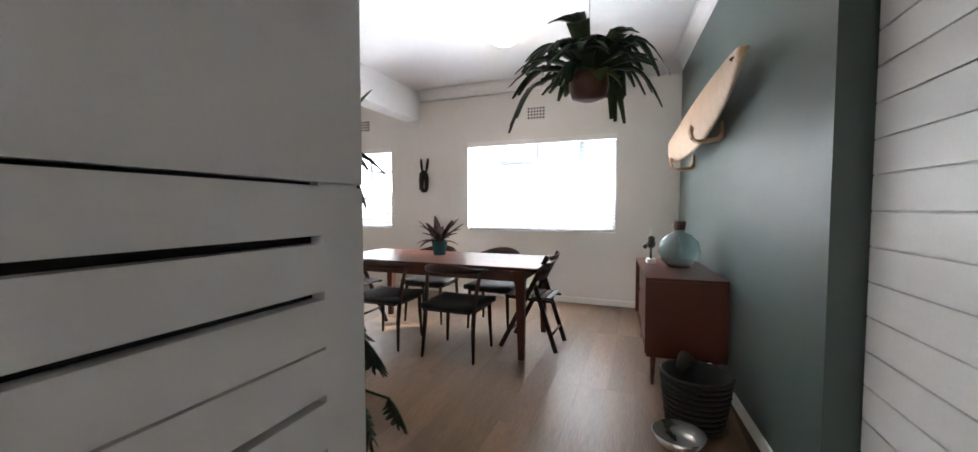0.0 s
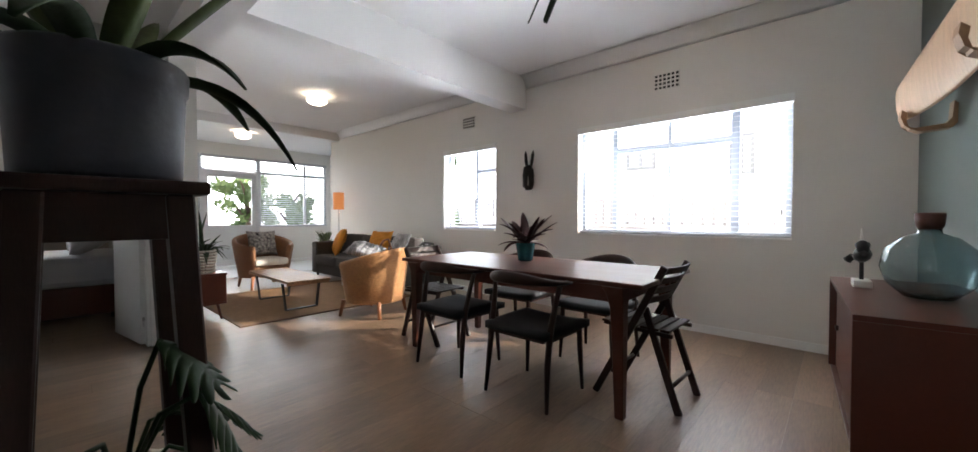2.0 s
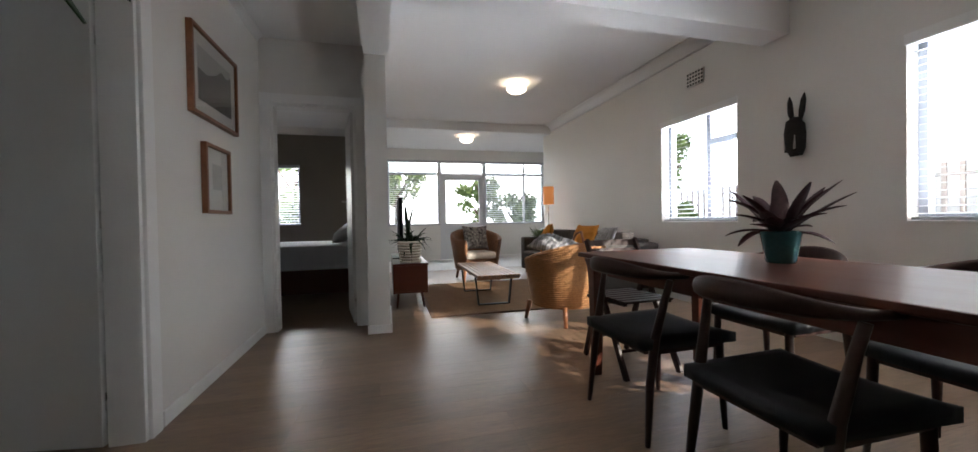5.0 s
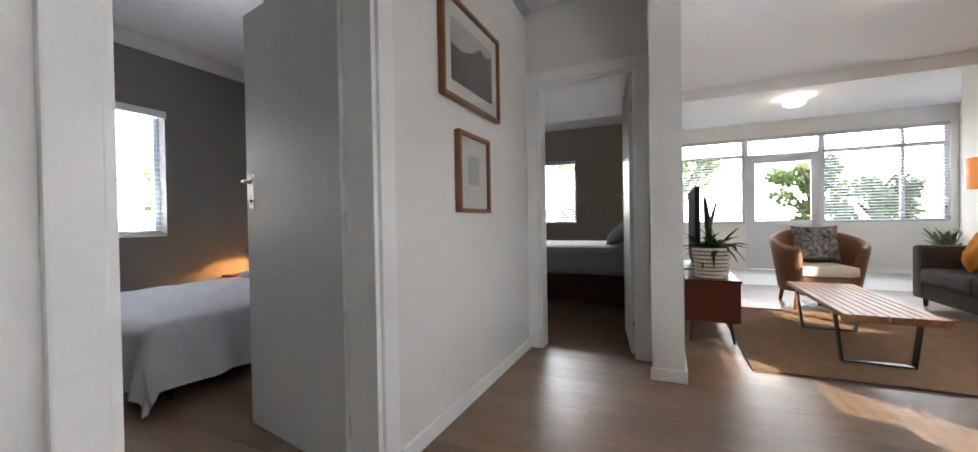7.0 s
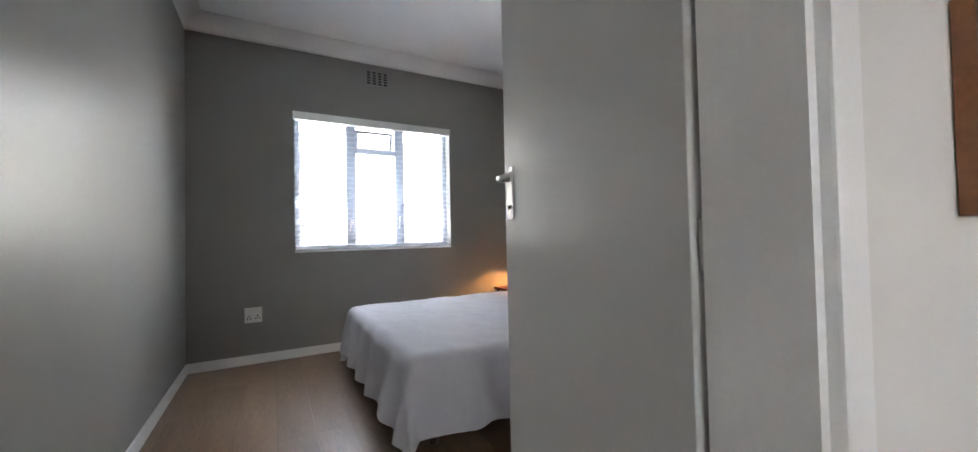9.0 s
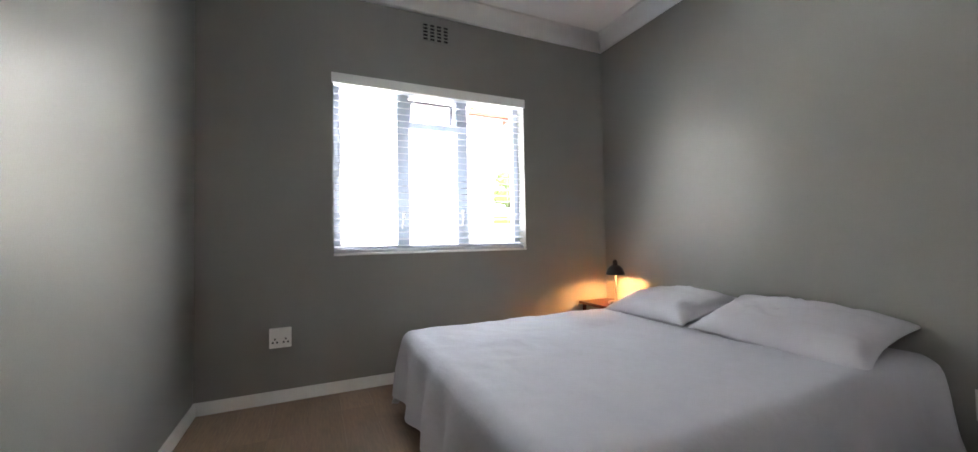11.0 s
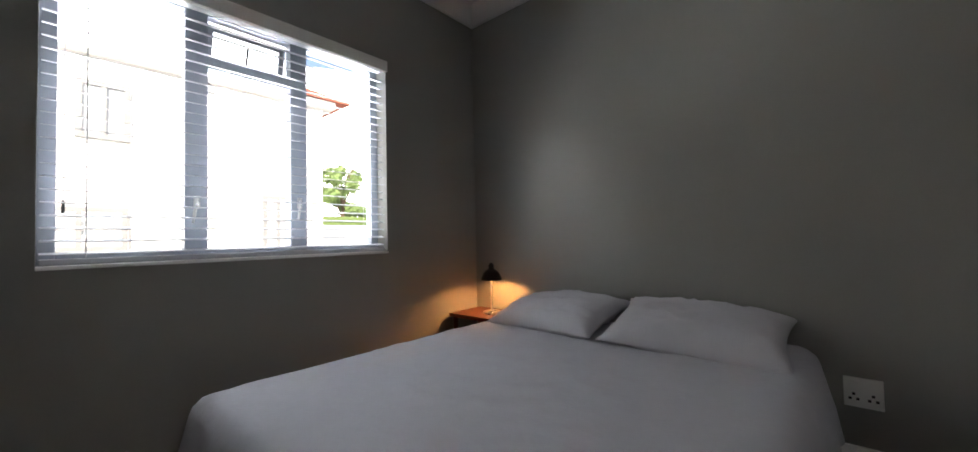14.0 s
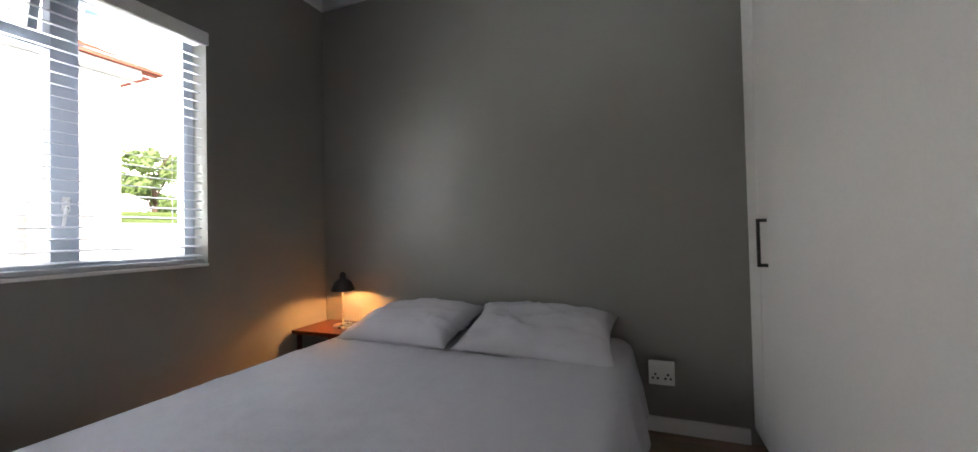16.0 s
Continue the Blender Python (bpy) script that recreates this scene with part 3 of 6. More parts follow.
def bedroom_hardware():
    """A top light that stands open, with its stays, and casement handles."""
    sash = thing("top_light", "white aluminium top-hung light standing open on its stays", "window", pose(-2.595, -2.815, 2.075, -14, 0, 0))
    for nm, x0, x1, z0, z1 in (("sash_stile", -0.185, -0.155, -0.20, 0.0), ("sash_stile", 0.155, 0.185, -0.20, 0.0), ("sash_rail", -0.155, 0.155, -0.20, -0.17), ("sash_rail", -0.155, 0.155, -0.03, 0.0)):
        bm = bm_new()
        bx(bm, x0, -0.014, z0, x1, 0.014, z1, bev=0.003)
        part(nm, bm, M_FRAME, sash)
    bm = bm_new()
    bx(bm, -0.005, 0.0, -0.19, 0.005, 0.02, -0.06, bev=0.002)
    part("stay_peg", bm, M_OUTTRIM, sash, "grey metal stay peg")
    for x, z, reach in ((-2.84, 1.90, 0.26), (-2.40, 1.80, 0.24), (-2.36, 1.22, 0.10)):
        st_arm = thing("window_stay", "grey metal window stay on the frame", "window stay", pose(x, -2.83, z), group="window stays")
        bm = bm_new()
        tube(bm, [(0, 0.0, 0), (-reach * 0.45, -reach * 0.5, -0.03)], 0.006, 6)
        part("lower_arm", bm, M_OUTTRIM, st_arm)
        bm = bm_new()
        tube(bm, [(-reach * 0.45, -reach * 0.5, -0.03), (-reach * 0.2, -reach, 0.02)], 0.006, 6)
        part("upper_arm", bm, M_OUTTRIM, st_arm)
    for x, z in ((-2.83, 1.20), (-2.36, 1.18)):
        hd = thing("casement_handle", "pale metal casement handle on the window frame", "handle", pose(x, -2.755, z), group="casement handles")
        bm = bm_new()
        bx(bm, -0.012, -0.002, -0.03, 0.012, 0.010, 0.03, bev=0.003)
        part("plate", bm, M_STEEL, hd)
        bm = bm_new()
        tube(bm, [(0, 0.008, 0.01), (0, 0.028, 0.01), (0.012, 0.032, -0.04), (0.02, 0.032, -0.10)], [0.006, 0.007, 0.007, 0.005], 8)
        part("lever", bm, M_STEEL, hd)


bedroom_hardware()
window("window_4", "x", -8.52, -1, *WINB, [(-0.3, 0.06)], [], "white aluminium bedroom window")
blind("window_blind", "x", -8.45, WINB[0], WINB[1], WINB[2], WINB[3], 20, "white slatted blind in the charcoal bedroom", "white slatted blinds")
window("window_5", "x", -10.0, -1, 2.0, 3.26, 0.87, 2.48, [], [(2.0, 3.26, 2.16)], "white framed porch window with a top light", M_PORCHFRAME)
blind("window_blind", "x", -9.93, 2.0, 3.26, 0.87, 2.48, 32, "white slatted blind on the porch window beside the door", "white slatted blinds", 0.05)
window("window_6", "x", -10.0, -1, 4.42, 6.05, 0.87, 2.48, [(5.5, 0.05)], [(4.42, 6.05, 2.16)], "white framed porch window with a top light", M_PORCHFRAME)
window("window_7", "y", 6.22, 1, -9.8, -8.25, 0.87, 2.48, [(-9.0, 0.05)], [(-9.8, -8.25, 2.16)], "white framed porch side window", M_PORCHFRAME)
blind("window_blind", "x", -9.93, 4.42, 6.05, 0.87, 2.48, 28, "white slatted blind on the porch window", "white slatted blinds", 0.05)
blind("window_blind", "x", -9.93, 3.28, 4.40, 2.16, 2.48, 32, "short white slatted blind above the porch door", "white slatted blinds", 0.05)
blind("window_blind", "y", 6.12, -9.8, -8.25, 0.87, 2.48, -28, "white slatted blind on the porch side window", "white slatted blinds", 0.05)
for nm, ax, p0, p1, a0, a1, z in (("sill_dining", "y", W - 0.012, W + 0.11, WIN1[0], WIN1[1], WIN1[2]), ("sill_living", "y", W - 0.012, W + 0.11, WIN2[0], WIN2[1], WIN2[2]), ("sill_bedroom", "y", -2.76, -2.643, WINA[0], WINA[1], WINA[2])):
    sill("trim_" + nm, ax, p0, p1, a0, a1, z)
# slim head mouldings that close the blinds' tops
for nm, y0, y1, w4 in (("dining", W - 0.01, W + 0.02, WIN1), ("living", W - 0.01, W + 0.02, WIN2), ("bedroom", -2.675, -2.645, WINA)):
    bm = bm_new()
    bx(bm, w4[0] - 0.01, y0, w4[3] - 0.065, w4[1] + 0.01, y1, w4[3] + 0.004, bev=0.003)
    structure("trim_blind_pelmet_" + nm, bm, M_TRIM, "slim white blind pelmet")

# porch door: half-glazed
pd = thing("door_3", "white half-glazed porch door with a panelled lower half", "door", kind="structure")
for nm, y0, y1, z0, z1, t in (("stile", 3.31, 3.42, 0.01, 2.10, 0.025), ("stile", 4.27, 4.37, 0.01, 2.10, 0.025), ("rail", 3.42, 4.27, 2.0, 2.10, 0.025), ("rail", 3.42, 4.27, 0.80, 0.92, 0.025), ("rail", 3.42, 4.27, 0.01, 0.13, 0.025), ("lower_panel", 3.42, 4.27, 0.13, 0.80, 0.012)):
    bm = bm_new()
    bx(bm, -9.99 - t, y0, z0, -9.99 + t, y1, z1, bev=0.004)
    part(nm, bm, M_PORCHFRAME, pd)
bm = bm_new()
bx(bm, -9.993, 3.42, 0.92, -9.987, 4.27, 2.0)
part("pane", bm, M_PANE, pd, "clear glass").visible_shadow = False
bm = bm_new()
tube(bm, [(-9.96, 4.32, 1.0), (-9.92, 4.32, 1.0), (-9.92, 4.2, 1.0)], 0.009, 8)
part("door_handle", bm, M_STEEL, pd)
bm = bm_new()
for y0, y1, z0, z1 in ((3.26, 3.31, 0, 2.43), (4.37, 4.42, 0, 2.43), (3.31, 4.37, 2.10, 2.16), (3.26, 4.42, 2.43, 2.48)):
    bx(bm, -10.03, y0, z0, -9.95, y1, z1, bev=0.004)
structure("trim_porch_door", bm, M_PORCHFRAME, "white porch door frame with a top light")

# ---- entry door, open against the side ----
fd = thing("door_4", "white painted entrance door with horizontal slots, standing open", "door", kind="structure")
DX = -0.226
zs = [(0.0, 0.44), (0.455, 0.545), (0.56, 0.655), (0.67, 0.765), (0.78, 0.866), (0.881, 0.964), (0.970, 1.056), (1.071, 1.157), (1.172, 1.260), (1.267, 2.03)]
bm = bm_new()
bx(bm, DX - 0.042, 0.785, 0.008, DX, 0.89, 1.260)
bx(bm, DX - 0.042, 0.785, 1.267, DX, 0.89, 2.03)
bx(bm, DX - 0.042, 0.785, 1.255, DX - 0.012, 0.888, 1.27)
part("stile", bm, M_ENTRYDOOR, fd)
bm = bm_new()
bx(bm, DX - 0.042, 0.03, 0.008, DX, 0.11, 2.03, bev=0.002)
part("stile", bm, M_ENTRYDOOR, fd)
for a, b in zs:
    bm = bm_new()
    bx(bm, DX - 0.042, 0.11, max(a, 0.008), DX, 0.785, b)
    part("door_panel", bm, M_ENTRYDOOR, fd)
# Added black sheet that puts the dark of the slots into colour
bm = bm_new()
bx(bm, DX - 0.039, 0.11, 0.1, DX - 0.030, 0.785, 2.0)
part("slot_shade", bm, M_DARKHOLE, fd)
bm = bm_new()
bx(bm, DX - 0.028, 0.11, 0.962, DX - 0.010, 0.785, 0.972)
part("slot_filler", bm, M_ENTRYDOOR, fd)


# ---- dining table and chairs ----
def taper_leg(bm, top, foot, r0, r1, seg=8):
    tube(bm, [top, ((Vector(top) + Vector(foot)) / 2), foot], [r0, (r0 + r1) / 2 * 1.05, r1], seg)


def dining_table():
    t = thing("dining_table", "long reddish teak dining table with a shiny top", "table", pose(-1.47, 3.59, 0))
    bm = bm_new()
    bx(bm, -1.03, -0.43, 0.722, 1.03, 0.43, 0.75, bev=0.008)
    part("tabletop", bm, M_TEAK, t)
    for y in (-0.38, 0.38):
        bm = bm_new()
        bx(bm, -0.865, y - 0.011, 0.63, 0.865, y + 0.011, 0.722, bev=0.003)
        part("apron", bm, M_TEAK, t)
    for x in (-0.885, 0.885):
        bm = bm_new()
        bx(bm, x - 0.011, -0.36, 0.63, x + 0.011, 0.36, 0.722, bev=0.003)
        part("apron", bm, M_TEAK, t)
    for x in (-0.885, 0.885):
        for y in (-0.38, 0.38):
            bm = bm_new()
            # tapered square leg with a flared shoulder
            rings = []
            for z, h in ((0, 0.024), (0.4, 0.032), (0.6, 0.037), (0.68, 0.046), (0.722, 0.060)):
                off = (h - 0.037) * (-1 if x > 0 else 1) * 0.8
                rings.append([bm.verts.new((x + off + a * h, y + b * h, z)) for a, b in ((-1, -1), (1, -1), (1, 1), (-1, 1))])
            for a, b in zip(rings, rings[1:]):
                for k in range(4):
                    bm.faces.new((a[k], a[(k + 1) % 4], b[(k + 1) % 4], b[k]))
            bm.faces.new(rings[0][::-1])
            bm.faces.new(rings[-1])
            bmesh.ops.bevel(bm, geom=bm.edges[:], offset=0.004, segments=1, affect="EDGES")
            part("leg", bm, M_TEAKV, t)
    return t


dining_table()


def elbow_chair():
    """Its front looks to +y; base at the middle of the legs."""
    c = thing("dining_chair", "dark wood elbow chair with curved back and black vinyl seat", "chair", group="elbow chairs at the table")
    bm = bm_new()
    n = 10
    rows = []
    for i in range(n + 1):
        y = -0.225 + 0.47 * i / n
        row = []
        for j in range(n + 1):
            x = (-0.5 + j / n) * (0.45 + 0.05 * i / n)
            u, v = abs(j / n - 0.5) * 2, abs(i / n - 0.5) * 2
            z = 0.458 - 0.022 * max(u, v) ** 4 - 0.012 * (1 - u ** 2) * (1 - v ** 2) + 0.012 * u * u
            row.append(bm.verts.new((x, y, z)))
        rows.append(row)
    for a, b in zip(rows, rows[1:]):
        for k in range(n):
            bm.faces.new((a[k], a[k + 1], b[k + 1], b[k])).smooth = True
    ext = bmesh.ops.extrude_face_region(bm, geom=bm.faces[:])
    for v in ext["geom"]:
        if isinstance(v, bmesh.types.BMVert):
            v.co.z = 0.405
    part("seat", bm, M_BLACKSEAT, c, "black vinyl padded seat")
    for x in (-0.205, 0.205):
        bm = bm_new()
        tube(bm, [(x * 0.98, 0.20, 0.42), (x, 0.205, 0.25), (x * 1.06, 0.215, 0)], [0.019, 0.018, 0.011])
        part("leg", bm, M_DARKWOOD, c)
        bm = bm_new()
        tube(bm, [(x * 1.12, -0.215, 0), (x * 1.06, -0.19, 0.25), (x * 1.06, -0.16, 0.45), (x * 1.13, -0.12, 0.62), (x * 1.18, -0.10, 0.70)], [0.011, 0.018, 0.020, 0.016, 0.015])
        part("leg", bm, M_DARKWOOD, c)
    for y in (-0.19, 0.20):
        bm = bm_new()
        bx(bm, -0.20, y - 0.011, 0.38, 0.20, y + 0.011, 0.42, bev=0.004)
        part("seat_rail", bm, M_DARKWOOD, c)
    for x in (-0.21, 0.21):
        bm = bm_new()
        bx(bm, x - 0.011, -0.18, 0.38, x + 0.011, 0.19, 0.42, bev=0.004)
        part("seat_rail", bm, M_DARKWOOD, c)
    # bent back that sweeps into short arms
    bm = bm_new()
    pts, hs, ts = [], [], []
    for i in range(25):
        a = math.pi * (i / 24)
        p = Vector((-0.255 * math.cos(a), 0.02 - 0.30 * math.sin(a) ** 0.8, 0.715 + 0.035 * math.sin(a) ** 2))
        pts.append(p)
        hs.append(0.013 + 0.026 * math.sin(a) ** 2)
        ts.append(0.014)
    rings = []
    for i, p in enumerate(pts):
        d = (pts[min(i + 1, 24)] - pts[max(i - 1, 0)])
        d.z = 0
        d.normalize()
        s = Vector((d.y, -d.x, 0))
        rings.append([bm.verts.new(p + s * ts[i] * math.cos(b) + Vector((0, 0, hs[i] * math.sin(b)))) for b in (2 * math.pi * k / 8 for k in range(8))])
    for a, b in zip(rings, rings[1:]):
        for k in range(8):
            bm.faces.new((a[k], a[(k + 1) % 8], b[(k + 1) % 8], b[k])).smooth = True
    bm.faces.new(rings[0][::-1])
    bm.faces.new(rings[-1])
    part("backrest", bm, M_DARKWOOD, c)
    return c


ch = elbow_chair()
ch.matrix_world = pose(-1.128, 3.195, 0)
copy_thing(ch, pose(-1.845, 3.215, 0, 0, 0, 2))
copy_thing(ch, pose(-1.10, 4.02, 0, 0, 0, 179))
copy_thing(ch, pose(-1.85, 4.02, 0, 0, 0, 182))


def folding_chair():
    """Its front looks to +x; the base at the middle of its feet."""
    c = thing("folding_chair", "dark wooden folding chair with a slatted seat and back", "chair", group="folding chairs at the table ends")

    def plate(nm, p, q, half, thick):
        bm = bm_new()
        tube(bm, [p, q], half, 4, thick / half)
        part(nm, bm, M_DARKWOOD, c)
    for y in (-0.195, 0.195):
        bm = bm_new()
        m = Matrix.Translation((0, y, 0))
        # long leg: front foot up to the back's top
        for a, b in (((0.25, 0, 0.0), (-0.17, 0, 0.82)), ):
            d = Vector(b) - Vector(a)
            ang = math.degrees(math.atan2(d.x, d.z))
            bx(bm, -0.02, -0.011, 0, 0.02, 0.011, d.length, m @ pose(*a) @ pose(0, 0, 0, 0, ang, 0), bev=0.004)
        part("leg", bm, M_DARKWOOD, c)
        bm = bm_new()
        m = Matrix.Translation((0, y * 0.87, 0))
        d = Vector((-0.05, 0, 0.57)) - Vector((-0.24, 0, 0))
        bx(bm, -0.019, -0.011, 0, 0.019, 0.011, d.length, m @ pose(-0.24, 0, 0) @ pose(0, 0, 0, 0, math.degrees(math.atan2(d.x, d.z)), 0), bev=0.004)
        part("leg", bm, M_DARKWOOD, c)
    for y in (-0.165, 0.165):
        bm = bm_new()
        bx(bm, -0.19, y - 0.012, 0.415, 0.22, y + 0.012, 0.437, pose(0, 0, 0.01, 0, -2, 0), bev=0.003)
        part("seat_rail", bm, M_DARKWOOD, c)
    for i in range(7):
        bm = bm_new()
        bx(bm, -0.19 + 0.06 * i, -0.18, 0.448, -0.19 + 0.06 * i + 0.047, 0.18, 0.462, bev=0.004)
        part("seat_slat", bm, M_DARKWOOD, c)
    for i in range(4):
        z = 0.62 + 0.058 * i
        x = 0.25 - 0.42 * z / 0.82 - 0.012
        bm = bm_new()
        rows = []
        for k in range(9):
            s = -1 + k / 4
            xx = x - 0.028 * (1 - s * s)
            rows.append([bm.verts.new((xx + dx - dz * 0.5, 0.19 * s, z + dz)) for dx, dz in ((-0.007, -0.02), (0.007, -0.02), (0.007, 0.02), (-0.007, 0.02))])
        for a, b in zip(rows, rows[1:]):
            for k in range(4):
                bm.faces.new((a[k], a[(k + 1) % 4], b[(k + 1) % 4], b[k]))
        bm.faces.new(rows[0])
        bm.faces.new(rows[-1])
        part("back_slat", bm, M_DARKWOOD, c)
    for x, z, h in ((0.17, 0.15, 0.185), (-0.195, 0.14, 0.16)):
        bm = bm_new()
        tube(bm, [(x, -h, z), (x, h, z)], 0.011, 8)
        part("stretcher", bm, M_DARKWOOD, c)
    return c


fc = folding_chair()
fc.matrix_world = pose(-0.58, 3.63, 0, 0, 0, 178)
copy_thing(fc, pose(-2.47, 3.50, 0, 0, 0, 3))


# ---- plants ----
def pot_shell(bm, r0, r1, h, lip=0.008, at=(0, 0, 0), seg=28):
    lathe(bm, [(r0 * 0.9, 0), (r0, 0.012), ((r0 + r1) / 2 * 1.01, h * 0.5), (r1, h - 0.02), (r1 + lip * 0.5, h - 0.006), (r1, h), (r1 - 0.012, h), (r1 - 0.016, h - 0.04), (0.01, h - 0.045)], seg, at)


random.seed(11)
tp = thing("table_plant", "purple-leaved prayer plant in a teal glazed pot on the table", "plant", pose(-1.58, 3.70, 0.75))
bm = bm_new()
pot_shell(bm, 0.06, 0.078, 0.145)
part("pot", bm, M_TEALPOT, tp, "teal glazed pot")
for i in range(26):
    bm = bm_new()
    a = i * 137.5 + random.uniform(-15, 15)
    leaf_blade(bm, (0.02 * math.cos(a), 0.02 * math.sin(a), 0.13), a, random.uniform(0.17, 0.25), random.uniform(0.05, 0.075), random.uniform(0.02, 0.30), random.uniform(0.05, 0.5))
    thicken(part("leaf", bm, M_LEAFPU, tp), 0.0015)

# staghorn fern that hangs from the ceiling
random.seed(21)
hp = thing("hanging_plant", "dark green staghorn fern in a clay pot hung on a wire", "plant", pose(0.06, 2.17, 1.73) @ Matrix.Scale(0.93, 4))
bm = bm_new()
lathe(bm, [(0.04, 0), (0.085, 0.015), (0.10, 0.07), (0.095, 0.13), (0.08, 0.14), (0.01, 0.135)], 24)
part("pot", bm, M_CLAY, hp, "dark clay bowl")
bm = bm_new()
tube(bm, [(0, 0, 0.13), (0, 0, (CEIL - 1.735) / 0.93)], 0.0025, 5)
part("hanging_wire", bm, M_STEEL, hp)


def antler(bm, base, heading, length, rise, droop):
    """A forked strap leaf: one stem that splits into fingers."""
    h = radians(heading)
    out = Vector((math.cos(h), math.sin(h), 0))
    side = Vector((-out.y, out.x, 0))

    def strip(p0, d0, ln, w0, w1, dr, ri):
        prev = None
        p = Vector(p0)
        for k in range(6):
            s = k / 5
            c = p + d0 * ln * s + Vector((0, 0, ri * s - dr * ln * s * s))
            w = (w0 + (w1 - w0) * s) / 2
            cs = d0.cross(Vector((0, 0, 1))).normalized()
            cur = (bm.verts.new(c + cs * w), bm.verts.new(c + Vector((0, 0, -w * 0.25))), bm.verts.new(c - cs * w))
            if prev:
                for q in (0, 1):
                    bm.faces.new((prev[q], prev[q + 1], cur[q + 1], cur[q])).smooth = True
            prev = cur
        return c
    tip = strip(base, out, length * 0.55, 0.035, 0.11, droop * 0.4, rise)
    for k in range(random.choice((3, 4, 4))):
        ang = random.uniform(-0.7, 0.7)
        d = (out * math.cos(ang) + side * math.sin(ang)).normalized()
        t2 = strip(tip - out * 0.02, d, length * random.uniform(0.3, 0.5), 0.074, 0.018, droop * 1.3, rise * 0.15)


for i in range(30):
    bm = bm_new()
    antler(bm, (0, 0, 0.13), i * 137.5 + random.uniform(-14, 14), random.uniform(0.26, 0.46), random.uniform(0.06, 0.17) if i % 3 else random.uniform(0.15, 0.27), random.uniform(0.3, 0.6) if i % 4 else random.uniform(0.85, 1.15))
    thicken(part("leaf", bm, M_LEAF, hp), 0.002)
for i in range(5):
    bm = bm_new()
    leaf_blade(bm, (0.03 * math.cos(i * 1.3), 0.03 * math.sin(i * 1.3), 0.12), i * 74, 0.15, 0.12, 0.07, 0.9, 0.1, 7)
    thicken(part("shield_leaf", bm, M_LEAFLT, hp), 0.002)

# tall stand with the strap-leaved plant
st = thing("plant_stand", "tall dark wooden plant stand with splayed legs", "stand", pose(-0.79, 1.235, 0))
bm = bm_new()
bx(bm, -0.145, -0.145, 1.140, 0.145, 0.145, 1.166, bev=0.005)
part("top", bm, M_DARKWOOD, st)
for x in (-1, 1):
    for y in (-1, 1):
        bm = bm_new()
        top, foot = Vector((0.100 * x, 0.100 * y, 1.140)), Vector((0.150 * x, 0.150 * y, 0))
        rings = [[bm.verts.new(p + Vector((a * h, b * h, 0))) for a, b in ((-1, -1), (1, -1), (1, 1), (-1, 1))] for p, h in ((foot, 0.019), (top, 0.023))]
        for k in range(4):
            bm.faces.new((rings[0][k], rings[0][(k + 1) % 4], rings[1][(k + 1) % 4], rings[1][k]))
        bm.faces.new(rings[0][::-1])
        bm.faces.new(rings[1])
        bmesh.ops.bevel(bm, geom=bm.edges[:], offset=0.004, segments=1, affect="EDGES")
        part("leg", bm, M_DARKWOOD, st)
for s in (-1, 1):
    bm = bm_new()
    bx(bm, -0.10, s * 0.103 - 0.009, 1.053, 0.10, s * 0.103 + 0.009, 1.140, bev=0.003)
    part("apron", bm, M_DARKWOOD, st)
    bm = bm_new()
    bx(bm, s * 0.103 - 0.009, -0.094, 1.053, s * 0.103 + 0.009, 0.094, 1.140, bev=0.003)
    part("apron", bm, M_DARKWOOD, st)
bm = bm_new()
bx(bm, -0.128, -0.128, 0.34, 0.128, 0.128, 0.36, bev=0.004)
part("shelf", bm, M_DARKWOOD, st)

random.seed(31)
sp = thing("strap_leaf_plant", "bromeliad with arching leaves in a grey glazed pot", "plant", pose(-0.79, 1.235, 1.166))
bm = bm_new()
lathe(bm, [(0.115, 0), (0.124, 0.01), (0.128, 0.10), (0.132, 0.185), (0.136, 0.19), (0.138, 0.228), (0.134, 0.235), (0.122, 0.235), (0.118, 0.20), (0.01, 0.195)], 36)
part("pot", bm, M_POT, sp, "grey glazed pot with a banded rim")
bm = bm_new()
lathe(bm, [(0.119, 0.197), (0.09, 0.206), (0.01, 0.21)], 24)
part("soil", bm, M_SOIL, sp)
for i in range(13):
    bm = bm_new()
    up = i < 5
    leaf_blade(bm, (0.03 * math.cos(i * 2.4), 0.03 * math.sin(i * 2.4), 0.19), i * 137.5 + 20, random.uniform(0.20, 0.3) if up else random.uniform(0.28, 0.40), 0.054, random.uniform(0.24, 0.38) if up else random.uniform(0.20, 0.34), random.uniform(0.0, 0.2) if up else random.uniform(0.6, 0.95), 0.2, 12)
    thicken(part("leaf", bm, M_LEAFLT if up else M_LEAF, sp), 0.002)


